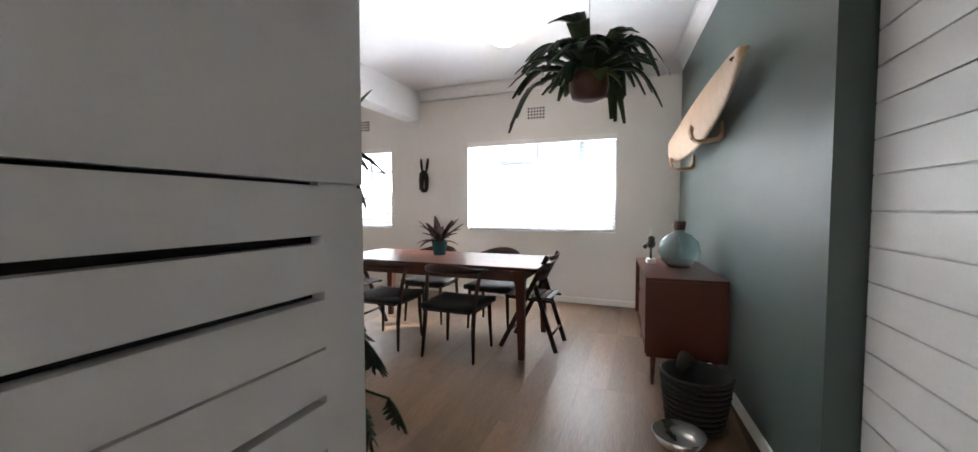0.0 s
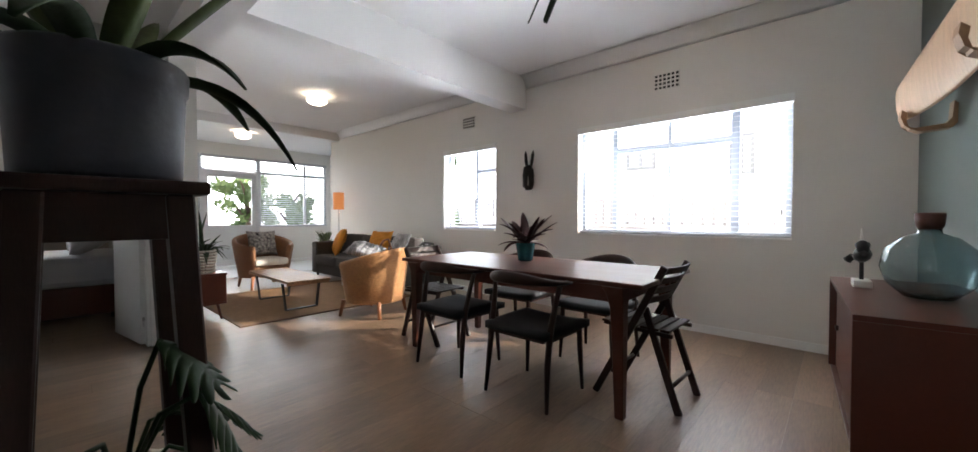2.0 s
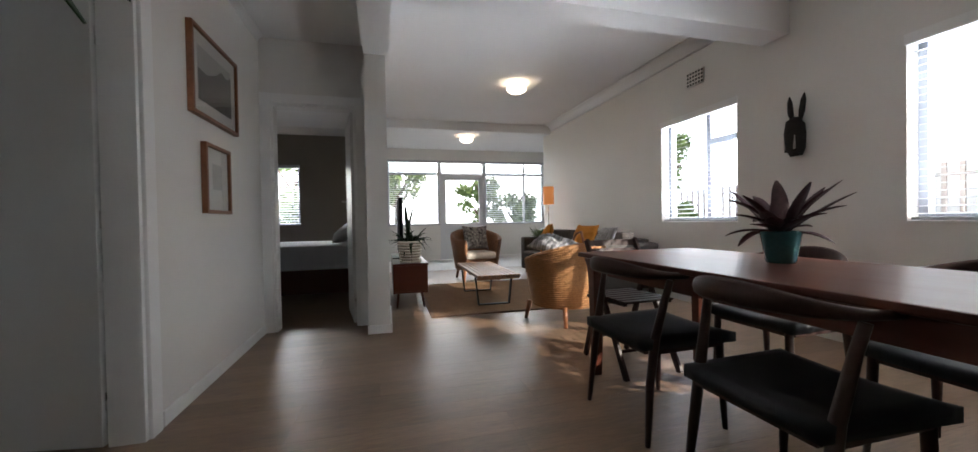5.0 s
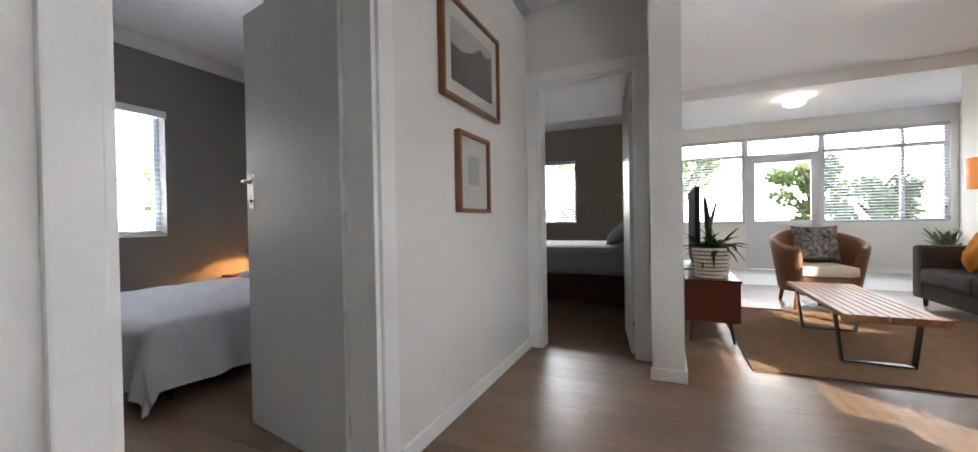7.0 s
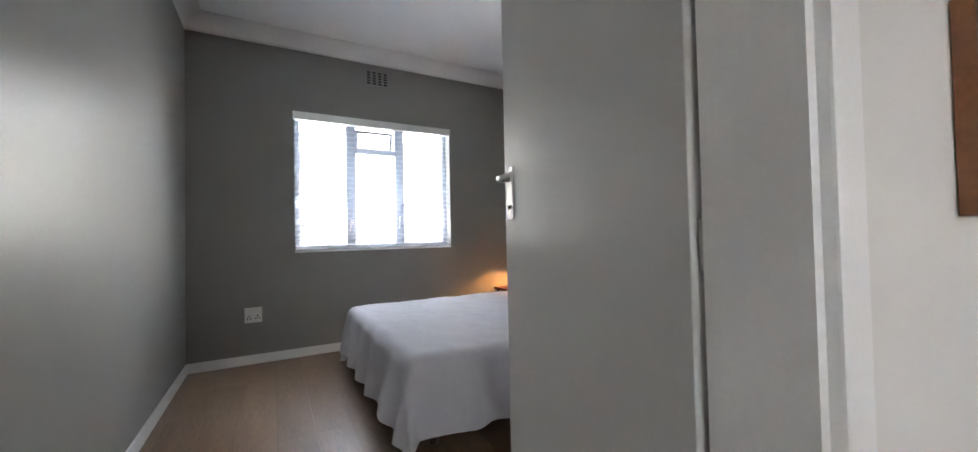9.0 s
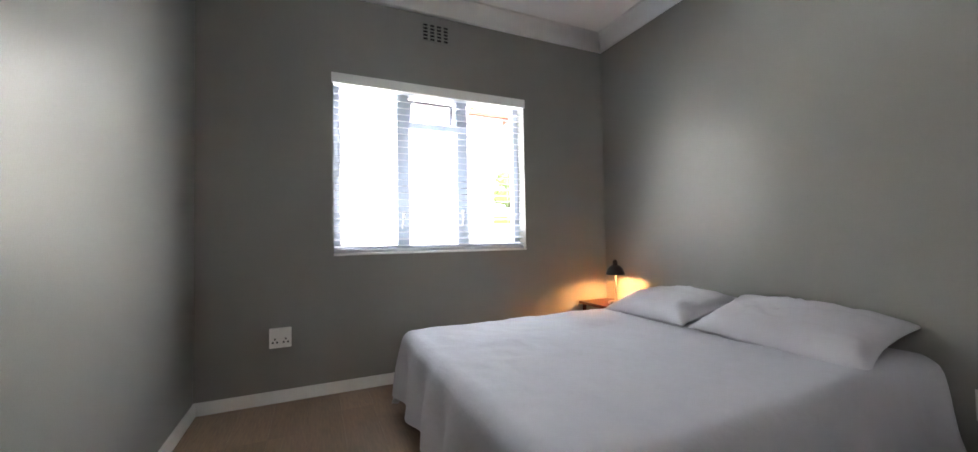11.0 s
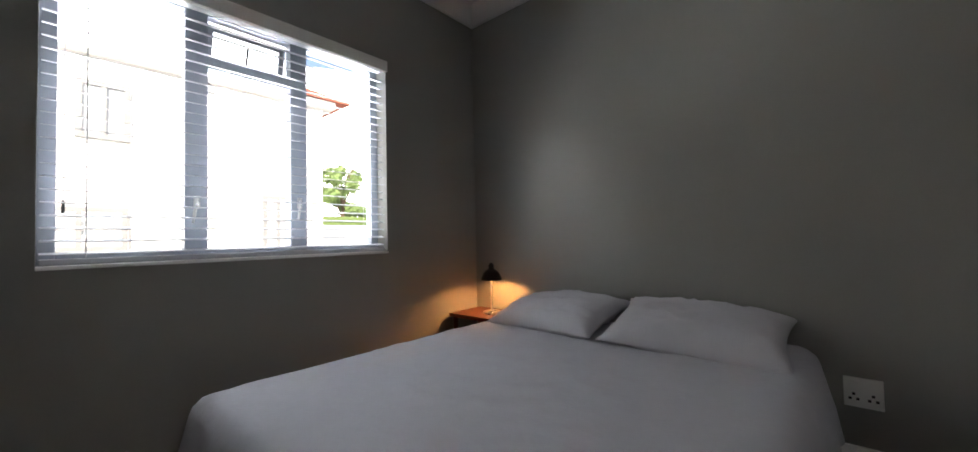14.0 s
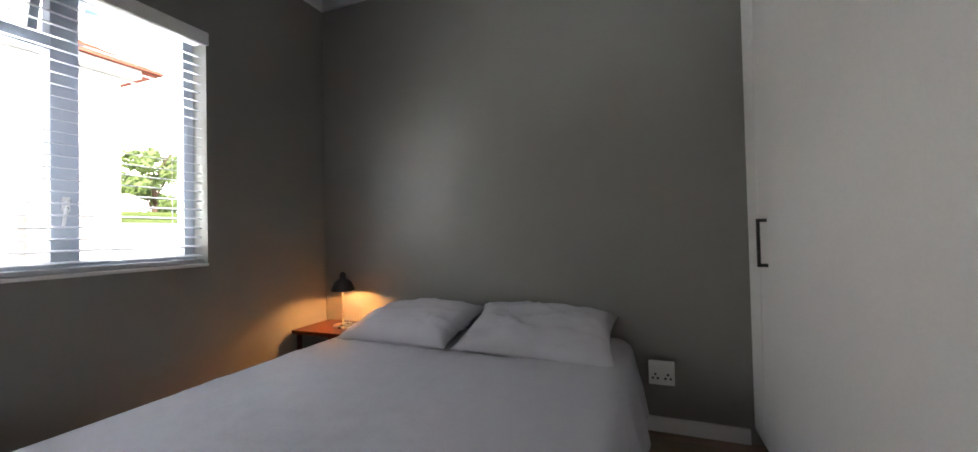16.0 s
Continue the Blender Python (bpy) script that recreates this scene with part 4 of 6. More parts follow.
def woven_basket(parent, r0, r1, h, mat, gap, rows):
    bm = bm_new()
    lathe(bm, [(r0 * 0.96, 0.002), (r0 * 0.97, 0.01), (r1 * 0.97, h - 0.01), (r1 * 0.9, h - 0.01), (r0 * 0.85, 0.02), (0.01, 0.02)], 24)
    part("basket_wall", bm, gap, parent)
    for i in range(rows):
        z = (i + 0.5) * h / rows
        r = r0 + (r1 - r0) * z / h
        bm = bm_new()
        n = 36
        tube(bm, [((r + (0.004 if (k + i) % 2 else -0.002)) * math.cos(2 * math.pi * k / n), (r + (0.004 if (k + i) % 2 else -0.002)) * math.sin(2 * math.pi * k / n), z) for k in range(n + 1)], h / rows * 0.42, 6)
        part("weave_band", bm, mat, parent)


random.seed(41)
bp = thing("basket_plant", "split-leaf philodendron in a woven basket on the stand's shelf", "plant", pose(-0.77, 1.25, 0.36))
woven_basket(bp, 0.085, 0.105, 0.21, M_BASKET, M_BASKETGAP, 9)
bm = bm_new()
lathe(bm, [(0.09, 0.16), (0.06, 0.175), (0.01, 0.18)], 20)
part("soil", bm, M_SOIL, bp)


def split_leaf(bm, c, heading, tilt, size):
    """A broad leaf, cut into rounded fingers on both sides of the midrib, arched from base to tip."""
    m = pose(*c, 0, 0, heading) @ pose(0, 0, 0, 0, tilt, 0)
    n, fingers = 44, 5.5
    mid, rows = [], {1: [], -1: []}
    for i in range(n + 1):
        t = i / n
        arch = -0.18 * size * t * t
        mid.append(bm.verts.new(m @ Vector((size * t, 0, arch))))
        wave = abs(math.sin(math.pi * fingers * t)) ** 0.6
        w = size * 0.60 * math.sin(math.pi * min(0.98, 0.10 + 0.86 * t)) ** 0.7 * (0.34 + 0.66 * wave)
        sweep = size * 0.26 * wave
        for s in (1, -1):
            web = bm.verts.new(m @ Vector((size * t + 0.1 * sweep, s * w * 0.4, arch - 0.03 * w)))
            rim = bm.verts.new(m @ Vector((size * t + sweep, s * w, arch - 0.35 * w)))
            rows[s].append((web, rim))
    for s in (1, -1):
        for i in range(n):
            bm.faces.new((mid[i], mid[i + 1], rows[s][i + 1][0], rows[s][i][0])).smooth = True
            bm.faces.new((rows[s][i][0], rows[s][i + 1][0], rows[s][i + 1][1], rows[s][i][1])).smooth = True


def philodendron(parent, spots, base):
    for x, y, z, hd, tl, sz in spots:
        bm = bm_new()
        mid = (Vector(base) + Vector((x, y, z))) / 2 + Vector((0, 0, 0.06))
        tube(bm, [base, mid, (x, y, z)], 0.005, 6)
        part("stalk", bm, M_LEAF, parent)
        bm = bm_new()
        split_leaf(bm, (x, y, z), hd, tl, sz * 0.72)
        thicken(part("leaf", bm, M_LEAF, parent), 0.0015)


philodendron(bp, [(0.10, 0.05, 0.50, 60, 35, 0.19), (0.16, 0.10, 0.40, 80, 55, 0.20), (0.14, -0.06, 0.34, -40, 40, 0.18), (0.0, 0.14, 0.33, 100, 40, 0.20), (0.20, 0.02, 0.22, 20, 60, 0.20), (0.07, 0.14, 0.22, 60, 70, 0.22), (-0.1, 0.1, 0.28, 140, 40, 0.16), (0.20, 0.2, 0.14, 70, 60, 0.18), (0.05, -0.12, 0.27, -70, 40, 0.16)], (0, 0, 0.18))


# ---- sideboard and what stands on it, against the green wall ----
SB = G_M @ pose(1.72, 0.02, 0)
sb = thing("sideboard", "reddish teak sideboard on round tapered legs against the green wall", "sideboard", SB)
SL, SD = 1.16, 0.50


def sbx(nm, x0, y0, z0, x1, y1, z1, mat=M_TEAK, bev=0.003, label="", parent=None):
    bm = bm_new()
    bx(bm, x0, y0, z0, x1, y1, z1, bev=bev)
    return part(nm, bm, mat, parent or sb, label)


X0 = -0.60
sbx("top", X0, 0, 0.728, X0 + SL, SD, 0.75)
sbx("bottom_panel", X0, 0, 0.21, X0 + SL, SD - 0.01, 0.232)
sbx("side_panel", X0, 0, 0.232, X0 + 0.02, SD, 0.728)
sbx("side_panel", X0 + SL - 0.02, 0, 0.232, X0 + SL, SD, 0.728)
sbx("back_panel", X0 + 0.02, 0.002, 0.232, X0 + SL - 0.02, 0.012, 0.728)
for i in (0, 1):
    d = sbx("door", X0 + 0.022 + i * 0.55, SD - 0.035 - 0.012 * i, 0.236, X0 + 0.022 + i * 0.55 + 0.565, SD - 0.02 - 0.012 * i, 0.724)
    bm = bm_new()
    lathe(bm, [(0.014, 0), (0.016, 0.008), (0.012, 0.016)], 12)
    k = part("handle", bm, M_DARKWOOD, d)
    k.matrix_local = pose(X0 + 0.09 + i * 0.92, SD - 0.022 - 0.012 * i, 0.48, -90)
for x in (X0 + 0.06, X0 + SL - 0.06):
    for y in (0.06, SD - 0.06):
        bm = bm_new()
        tube(bm, [(x, y, 0), (x, y, 0.21)], [0.012, 0.02], 12)
        part("leg", bm, M_TEAK, sb)


def on_board(u, v, z=0.75, rz=0):
    return SB @ pose(u, v, z, 0, 0, rz)


vs = thing("glass_vase", "large round pale blue glass vase with a brown stopper", "vase", on_board(-0.03, 0.215) @ Matrix.Diagonal((0.86, 0.86, 1.04, 1)))
bm = bm_new()
prof = [(0.05, 0.0), (0.09, 0.004), (0.155, 0.06), (0.178, 0.125), (0.16, 0.20), (0.10, 0.25), (0.045, 0.268), (0.038, 0.30)]
inner = [(r - 0.005, z if i else 0.008) for i, (r, z) in enumerate(prof)]
lathe(bm, prof + inner[::-1], 36)
part("vessel", bm, M_VASE, vs, "pale blue glass")
bm = bm_new()
lathe(bm, [(0.042, 0.285), (0.05, 0.30), (0.055, 0.345), (0.05, 0.352), (0.01, 0.352)], 20)
part("stopper", bm, M_CLAY, vs, "brown wooden stopper")
sc = thing("metal_sculpture", "small dark metal bird sculpture on a pale stone base", "sculpture", on_board(0.20, 0.40))
bm = bm_new()
bx(bm, -0.06, -0.035, 0, 0.06, 0.035, 0.035, bev=0.006)
part("base", bm, M_PAPER, sc, "pale stone base")
bm = bm_new()
tube(bm, [(0, 0, 0.035), (0.005, 0, 0.12)], 0.009, 8)
tube(bm, [(0.06, 0, 0.13), (0.02, 0, 0.15), (-0.03, 0, 0.165), (-0.07, 0, 0.17)], [0.012, 0.034, 0.036, 0.012], 10)
tube(bm, [(-0.05, 0, 0.17), (-0.02, 0.0, 0.21), (0.0, 0, 0.225)], [0.02, 0.03, 0.012], 10)
tube(bm, [(0.03, 0.03, 0.15), (0.045, 0.05, 0.125)], [0.016, 0.02], 8)
part("body", bm, M_BLACK, sc)
bm = bm_new()
tube(bm, [(0.01, 0, 0.21), (0.03, 0, 0.29)], [0.008, 0.002], 6)
part("spike", bm, M_PAPER, sc)

random.seed(51)
fb = thing("floor_basket", "dark woven basket on the floor at the sideboard's end", "basket", G_M @ pose(0.72, 0.28, 0))
woven_basket(fb, 0.14, 0.18, 0.30, M_MASK, M_DARKHOLE, 10)
bm = bm_new()
for k in range(1):
    a = k * 1.05
    tube(bm, [(0.12 * math.cos(a), 0.12 * math.sin(a), 0.3), (0.06 * math.cos(a + 1), 0.06 * math.sin(a + 1), 0.36), (0.1 * math.cos(a + 2), 0.1 * math.sin(a + 2), 0.31)], [0.03, 0.04, 0.02], 8)
part("cloth", bm, M_MASK, fb, "dark folded cloth")
bm = bm_new()
lathe(bm, [(0.05, 0), (0.10, 0.02), (0.13, 0.07), (0.125, 0.07), (0.095, 0.026), (0.01, 0.012)], 24)
solid("floor_bowl", bm, M_STEEL, "shallow metal bowl on the floor", "bowl", G_M @ pose(0.46, 0.40, 0.0, 0, 0, 0), smooth=True)

# wooden board on hooks
NOSE, TAIL = Vector((0.80, 2.47, 2.00)), Vector((0.62, 4.62, 1.79))
ax = (NOSE - TAIL)
bl = ax.length
ax.normalize()
wy = Vector((-0.06, 0.0, 1.0))
wy = (wy - ax * wy.dot(ax)).normalized()
nz = ax.cross(wy)
BM = Matrix((( ax.x, wy.x, nz.x, TAIL.x), (ax.y, wy.y, nz.y, TAIL.y), (ax.z, wy.z, nz.z, TAIL.z), (0, 0, 0, 1)))
bd = thing("wooden_surfboard", "pale plywood surfboard with a pointed nose hung on the green wall", "surfboard", BM)
bm = bm_new()
rows = []
for i in range(29):
    s = i / 28
    w = 0.185 * (math.sin(math.pi * min(0.999, 0.16 + 0.84 * s)) ** 0.7)
    rock = 0.05 * (2 * s - 1) ** 2
    ring = []
    for k in range(14):
        a = 2 * math.pi * k / 14
        ring.append(bm.verts.new((bl * s, w * math.copysign(abs(math.cos(a)) ** 0.8, math.cos(a)), 0.024 * math.sin(a) + rock)))
    rows.append(ring)
for a, b in zip(rows, rows[1:]):
    for k in range(14):
        bm.faces.new((a[k], a[(k + 1) % 14], b[(k + 1) % 14], b[k])).smooth = True
bm.faces.new(rows[0][::-1])
bm.faces.new(rows[-1])
part("deck", bm, M_PLY, bd, "pale plywood deck")
bm = bm_new()
tube(bm, [(bl * 0.93, 0, 0.06), (bl * 0.94, 0, 0.075), (bl * 0.95, 0, 0.06)], 0.006, 6)
part("leash_plug", bm, M_BLACK, bd)
for u, z in ((1.50, 1.71), (2.5, 1.60)):
    hk = thing("wall_hook", "bent plywood hook on the green wall", "hook", G_M @ pose(u, 0.0, z), group="surfboard hooks")
    bm = bm_new()
    pts = [(0, 0.003, 0.12), (0, 0.008, 0.03), (0, 0.03, 0.0), (0, 0.15, -0.01), (0, 0.19, 0.01), (0, 0.205, 0.06), (0, 0.20, 0.10)]
    rings = [[bm.verts.new(Vector(p) + Vector((a, 0, 0)) + Vector((0, b * 0.7, b * 0.7))) for a, b in ((-0.04, -0.017), (0.04, -0.017), (0.04, 0.017), (-0.04, 0.017))] for p in pts]
    for a, b in zip(rings, rings[1:]):
        for k in range(4):
            bm.faces.new((a[k], a[(k + 1) % 4], b[(k + 1) % 4], b[k]))
    bm.faces.new(rings[0])
    bm.faces.new(rings[-1])
    part("bracket", bm, M_PLYDARK, hk)


# ---- on the walls ----
def air_vent(nm, m, label, w=0.24, h=0.16, nx=6, nz=4, group="air vents", paint=None):
    v = thing(nm, label, "vent", m, group=group)
    bm = bm_new()
    bx(bm, -w / 2, -0.012, -h / 2, w / 2, 0.0, h / 2, bev=0.003)
    part("plate", bm, paint or M_WALL, v)
    # No real holes: black blocks on the plate imitate the shade inside them
    bm = bm_new()
    cw, chh = w / nx, h / nz
    for i in range(nx):
        for j in range(nz):
            cx, cz = -w / 2 + cw * (i + 0.5), -h / 2 + chh * (j + 0.5)
            bx(bm, cx - cw * 0.3, -0.0145, cz - chh * 0.28, cx + cw * 0.3, -0.0125, cz + chh * 0.28)
    tagged(part("vent_hole_shade", bm, M_DARKHOLE, v), kind="stuff")


air_vent("air_vent", pose(-1.0, W, 2.46), "white plaster air brick with square holes above the window")
air_vent("air_vent", pose(-3.78, W, 2.49), "white plaster air brick with square holes above the window")
air_vent("air_vent", pose(-2.59, -2.655, 2.545, 0, 0, 180), "grey painted air brick above the bedroom window", 0.21, 0.13, 4, 5, paint=M_GREY)

mk = thing("wall_mask", "dark carved rabbit mask with long ears and a pale face", "mask", pose(-2.66, W, 1.65))
bm = bm_new()
tube(bm, [(0, -0.05, -0.20), (0, -0.06, -0.14), (0, -0.065, -0.02), (0, -0.06, 0.07), (0, -0.045, 0.11)], [0.05, 0.082, 0.09, 0.078, 0.03], 14, 0.72)
for s in (-1, 1):
    tube(bm, [(s * 0.03, -0.05, 0.08), (s * 0.045, -0.05, 0.16), (s * 0.055, -0.045, 0.25), (s * 0.06, -0.04, 0.30)], [0.018, 0.03, 0.026, 0.006], 8, 0.5)
bx(bm, -0.03, -0.03, -0.1, 0.03, -0.001, 0.05)
bx(bm, -0.05, -0.118, -0.17, 0.05, -0.10, -0.02, bev=0.008)
ob = part("carving", bm, M_MASK, mk)
mk2 = bm_new()
bx(mk2, -0.046, -0.128, -0.15, 0.046, -0.116, -0.03, bev=0.005)
part("pale_face", mk2, M_MASKFACE, mk, "bleached wooden face")
bm = bm_new()
bx(bm, -0.008, -0.136, -0.14, 0.008, -0.126, -0.04, bev=0.003)
bx(bm, -0.035, -0.134, -0.065, -0.015, -0.127, -0.05)
bx(bm, 0.015, -0.134, -0.065, 0.035, -0.127, -0.05)
part("nose_and_eyes", bm, M_MASK, mk)


def picture(name, x0, x1, z0, z1, label, art, border):
    p = thing(name, label, "picture", pose((x0 + x1) / 2, 0.901, (z0 + z1) / 2, 0, 0, 180))
    w, h = (x1 - x0) / 2, (z1 - z0) / 2
    for nm, a, b, c, d in (("frame_side", -w, -h, -w + 0.022, h), ("frame_side", w - 0.022, -h, w, h), ("frame_rail", -w + 0.022, -h, w - 0.022, -h + 0.022), ("frame_rail", -w + 0.022, h - 0.022, w - 0.022, h)):
        bm = bm_new()
        bx(bm, a, -0.034, b, c, -0.001, d, bev=0.002)
        part(nm, bm, M_FRAMEWOOD, p)
    bm = bm_new()
    bx(bm, -w + 0.02, -0.014, -h + 0.02, w - 0.02, -0.006, h - 0.02)
    part("mount", bm, M_PAPER, p, "white mount board")
    art(p, w - border, h - border)
    bm = bm_new()
    bx(bm, -w + 0.02, -0.026, -h + 0.02, w - 0.02, -0.024, h - 0.02)
    part("glazing", bm, M_PANE2, p, "clear picture glass").visible_shadow = False


M_PANE2 = glass("picture_glass", (1, 1, 1), 0.0, 1.35)


def art_hill(p, w, h):
    bm = bm_new()
    bx(bm, -w, -0.0165, -h, w, -0.0145, h)
    part("print_sky", bm, M_PRINTPALE, p)
    bm = bm_new()
    pts = [(-w, -h), (w, -h), (w, h * 0.15), (w * 0.5, h * 0.1), (0, h * 0.35), (-w * 0.35, h * 0.7), (-w * 0.7, h * 0.55), (-w, h * 0.8)]
    bot = [bm.verts.new((-x, -0.0185, z)) for x, z in pts]
    top = [bm.verts.new((-x, -0.0170, z)) for x, z in pts]
    bm.faces.new(bot)
    bm.faces.new(top[::-1])
    for k in range(len(pts)):
        j = (k + 1) % len(pts)
        bm.faces.new((bot[k], top[k], top[j], bot[j]))
    part("print_hill", bm, M_PRINTMID, p)


def art_pale(p, w, h):
    bm = bm_new()
    bx(bm, -w * 0.75, -0.0165, -h * 0.55, w * 0.75, -0.0145, h * 0.85)
    part("print", bm, M_PRINTPALE, p)


picture("picture_large", -3.43, -2.738, 1.61, 2.13, "brown framed black-and-white print of a hillside", art_hill, 0.10)
picture("picture_small", -3.262, -2.883, 1.04, 1.47, "brown framed pale drawing with a wide mount", art_pale, 0.10)


def socket(name, m, label):
    s = thing(name, label, "socket", m, group="double wall sockets")
    bm = bm_new()
    bx(bm, -0.062, -0.010, -0.062, 0.062, 0, 0.062, bev=0.004)
    part("plate", bm, M_PLASTIC, s)
    for cx in (-0.03, 0.03):
        # Black blocks on the plate paint in the dark of the pin holes
        bm = bm_new()
        for dx, dz in ((-0.012, -0.02), (0.012, -0.02), (0, 0.0)):
            bx(bm, cx + dx - 0.005, -0.0125, dz - 0.012, cx + dx + 0.005, -0.0102, dz - 0.002)
        part("socket_holes", bm, M_DARKHOLE, s)
        bm = bm_new()
        bx(bm, cx - 0.012, -0.015, 0.025, cx + 0.012, -0.0102, 0.045, bev=0.002)
        part("switch", bm, M_PLASTIC, s)


socket("wall_socket", pose(-1.555, -2.655, 0.40, 0, 0, 180), "white double socket under the bedroom window")
socket("wall_socket", pose(-4.163, -0.445, 0.30, 0, 0, 90), "white double socket beside the bed")


# ---- ceiling lamps ----
def ceiling_lamp(x, y, z, label):
    c = thing("ceiling_light", label, "lamp", pose(x, y, z), group="opal ceiling lamps")
    bm = bm_new()
    lathe(bm, [(0.075, -0.03), (0.08, -0.02), (0.08, 0.0)], 24)
    part("mount", bm, M_PLASTIC, c)
    bm = bm_new()
    lathe(bm, [(0.03, -0.135), (0.09, -0.132), (0.13, -0.105), (0.138, -0.075), (0.12, -0.04), (0.08, -0.028), (0.03, -0.027)], 28)
    part("shade", bm, M_OPAL, c, "lit opal glass shade")


ceiling_lamp(-0.93, 3.78, CEIL, "round lit opal glass ceiling lamp over the table")
ceiling_lamp(-5.45, 3.78, CEIL, "round lit opal glass ceiling lamp in the living area")
ceiling_lamp(-8.3, 3.63, PORCHC, "round lit opal glass ceiling lamp in the porch")


# ---- bedroom ----
random.seed(61)
bed = thing("double_bed", "double bed with a white sheet hanging loosely over the edges", "bed", pose(0, 0, 0))
BX0, BX1, BY0, BY1, BT = -4.13, -2.27, -2.17, -0.63, 0.465
bm = bm_new()
bx(bm, BX0, BY0 + 0.02, 0.12, BX1 - 0.03, BY1 - 0.02, 0.28, bev=0.02)
part("base", bm, M_DARKWOOD, bed, "dark bed base")
bm = bm_new()
bx(bm, BX0, BY0 + 0.01, 0.28, BX1 - 0.015, BY1 - 0.01, BT - 0.012, bev=0.05)
part("mattress", bm, M_SHEET, bed)
for x in (BX0 + 0.08, BX1 - 0.12):
    for y in (BY0 + 0.1, BY1 - 0.1):
        bm = bm_new()
        tube(bm, [(x, y, 0), (x, y, 0.13)], 0.025, 10)
        part("leg", bm, M_DARKWOOD, bed)
# sheet: a grid whose rim falls down over foot and sides
bm = bm_new()
NX, NY = 90, 84
ov = 0.36
grid = []
for i in range(NX + 1):
    row = []
    u = BX0 + 0.01 + (BX1 + ov - BX0 - 0.01) * i / NX
    for j in range(NY + 1):
        v = BY0 - ov + (BY1 - BY0 + 2 * ov) * j / NY
        ex, ey = max(0, u - BX1), max(0, BY0 - v, v - BY1)
        sy = -1 if v < BY0 else 1
        d = math.hypot(ex, ey)
        if d < 1e-6:
            z = BT + 0.008 * noise.noise((u * 4, v * 4, 0)) + 0.006 * (1 - abs(noise.noise((u * 6 + v * 3, v * 7, 3)))) ** 4
            z += 0.009 * math.exp(-((v + 1.38 + 0.03 * noise.noise((u * 4, 0, 1))) / 0.012) ** 2) * (0.5 + 0.5 * noise.noise((u * 3, 7, 1)))
            row.append(bm.verts.new((u, v, z)))
            continue
        rr = 0.045
        drop = max(0.0, d - rr * 0.6)
        outw = min(d, rr) * (1 if d < rr else 1)
        fold = 0.022 * math.sin(9 * (u if ey > ex else v) * 2.2 + 2 * noise.noise((u * 3, v * 3, 5))) * min(1, drop / 0.2)
        flare = 0.16 * drop + fold
        nxv, nyv = (ex / d, sy * ey / d)
        px = min(u, BX1) + nxv * (outw + flare)
        py = min(max(v, BY0), BY1) + nyv * (outw + flare)
        lim = 0.33
        if ex > 0 and ey > 0:
            lim = 0.44
        z = BT - 0.02 * min(1, d / rr) - drop * 0.98
        z = max(z, 0.02 if (ex > 0 and ey > 0) else 0.09 + 0.02 * noise.noise((u * 2, v * 2, 0)))
        row.append(bm.verts.new((px, py, z)))
    grid.append(row)
for a, b in zip(grid, grid[1:]):
    for k in range(NY):
        bm.faces.new((a[k], a[k + 1], b[k + 1], b[k])).smooth = True
part("sheet", bm, M_SHEET, bed, "white cotton sheet with creases")


def pillow(m, label, lx=0.36, ly=0.24, h=0.085, mat=M_PILLOW, seed=0, name="pillow", group="white pillows", cat="pillow"):
    """A soft cushion: length along x."""
    bm = bm_new()
    n = 22
    sides = []
    for s in (1, -1):
        g = []
        for i in range(n + 1):
            r = []
            for j in range(n + 1):
                a, b = -1 + 2 * i / n, -1 + 2 * j / n
                pinch = 1 - 0.10 * (1 - abs(a) ** 2) * abs(b) ** 3 - 0.0
                pinch2 = 1 - 0.10 * (1 - abs(b) ** 2) * abs(a) ** 3
                t = max(0.0, (1 - a * a) * (1 - b * b)) ** 0.38
                w = 0.026 * noise.noise((a * 2.2 + seed, b * 2.2, s)) + 0.030 * (1 - abs(noise.noise((a * 3.2 + seed, b * 4.5 + a * 2, s)))) ** 3
                r.append(bm.verts.new((a * lx * pinch2, b * ly * pinch, s * h * t + w * t + 0.003 * s)))
            g.append(r)
        for p, q in zip(g, g[1:]):
            for k in range(n):
                bm.faces.new((p[k], p[k + 1], q[k + 1], q[k])).smooth = True
        sides.append(g)
    t, b = sides
    rim = [(0, j) for j in range(n)] + [(i, n) for i in range(n)] + [(n, n - j) for j in range(n)] + [(n - i, 0) for i in range(n)]
    for k, (i, j) in enumerate(rim):
        i2, j2 = rim[(k + 1) % len(rim)]
        bm.faces.new((t[i][j], t[i2][j2], b[i2][j2], b[i][j])).smooth = True
    return solid(name, bm, mat, label, cat, m, group, smooth=True)


pillow(pose(-3.90, -1.76, BT + 0.066, 12, -2, 85), "white cotton pillow lying on the bed, slightly creased", 0.36, 0.25, 0.074, seed=1)
pillow(pose(-3.90, -1.02, BT + 0.068, 14, 3, 93), "white cotton pillow lying on the bed, corner hanging", 0.38, 0.26, 0.076, seed=7)

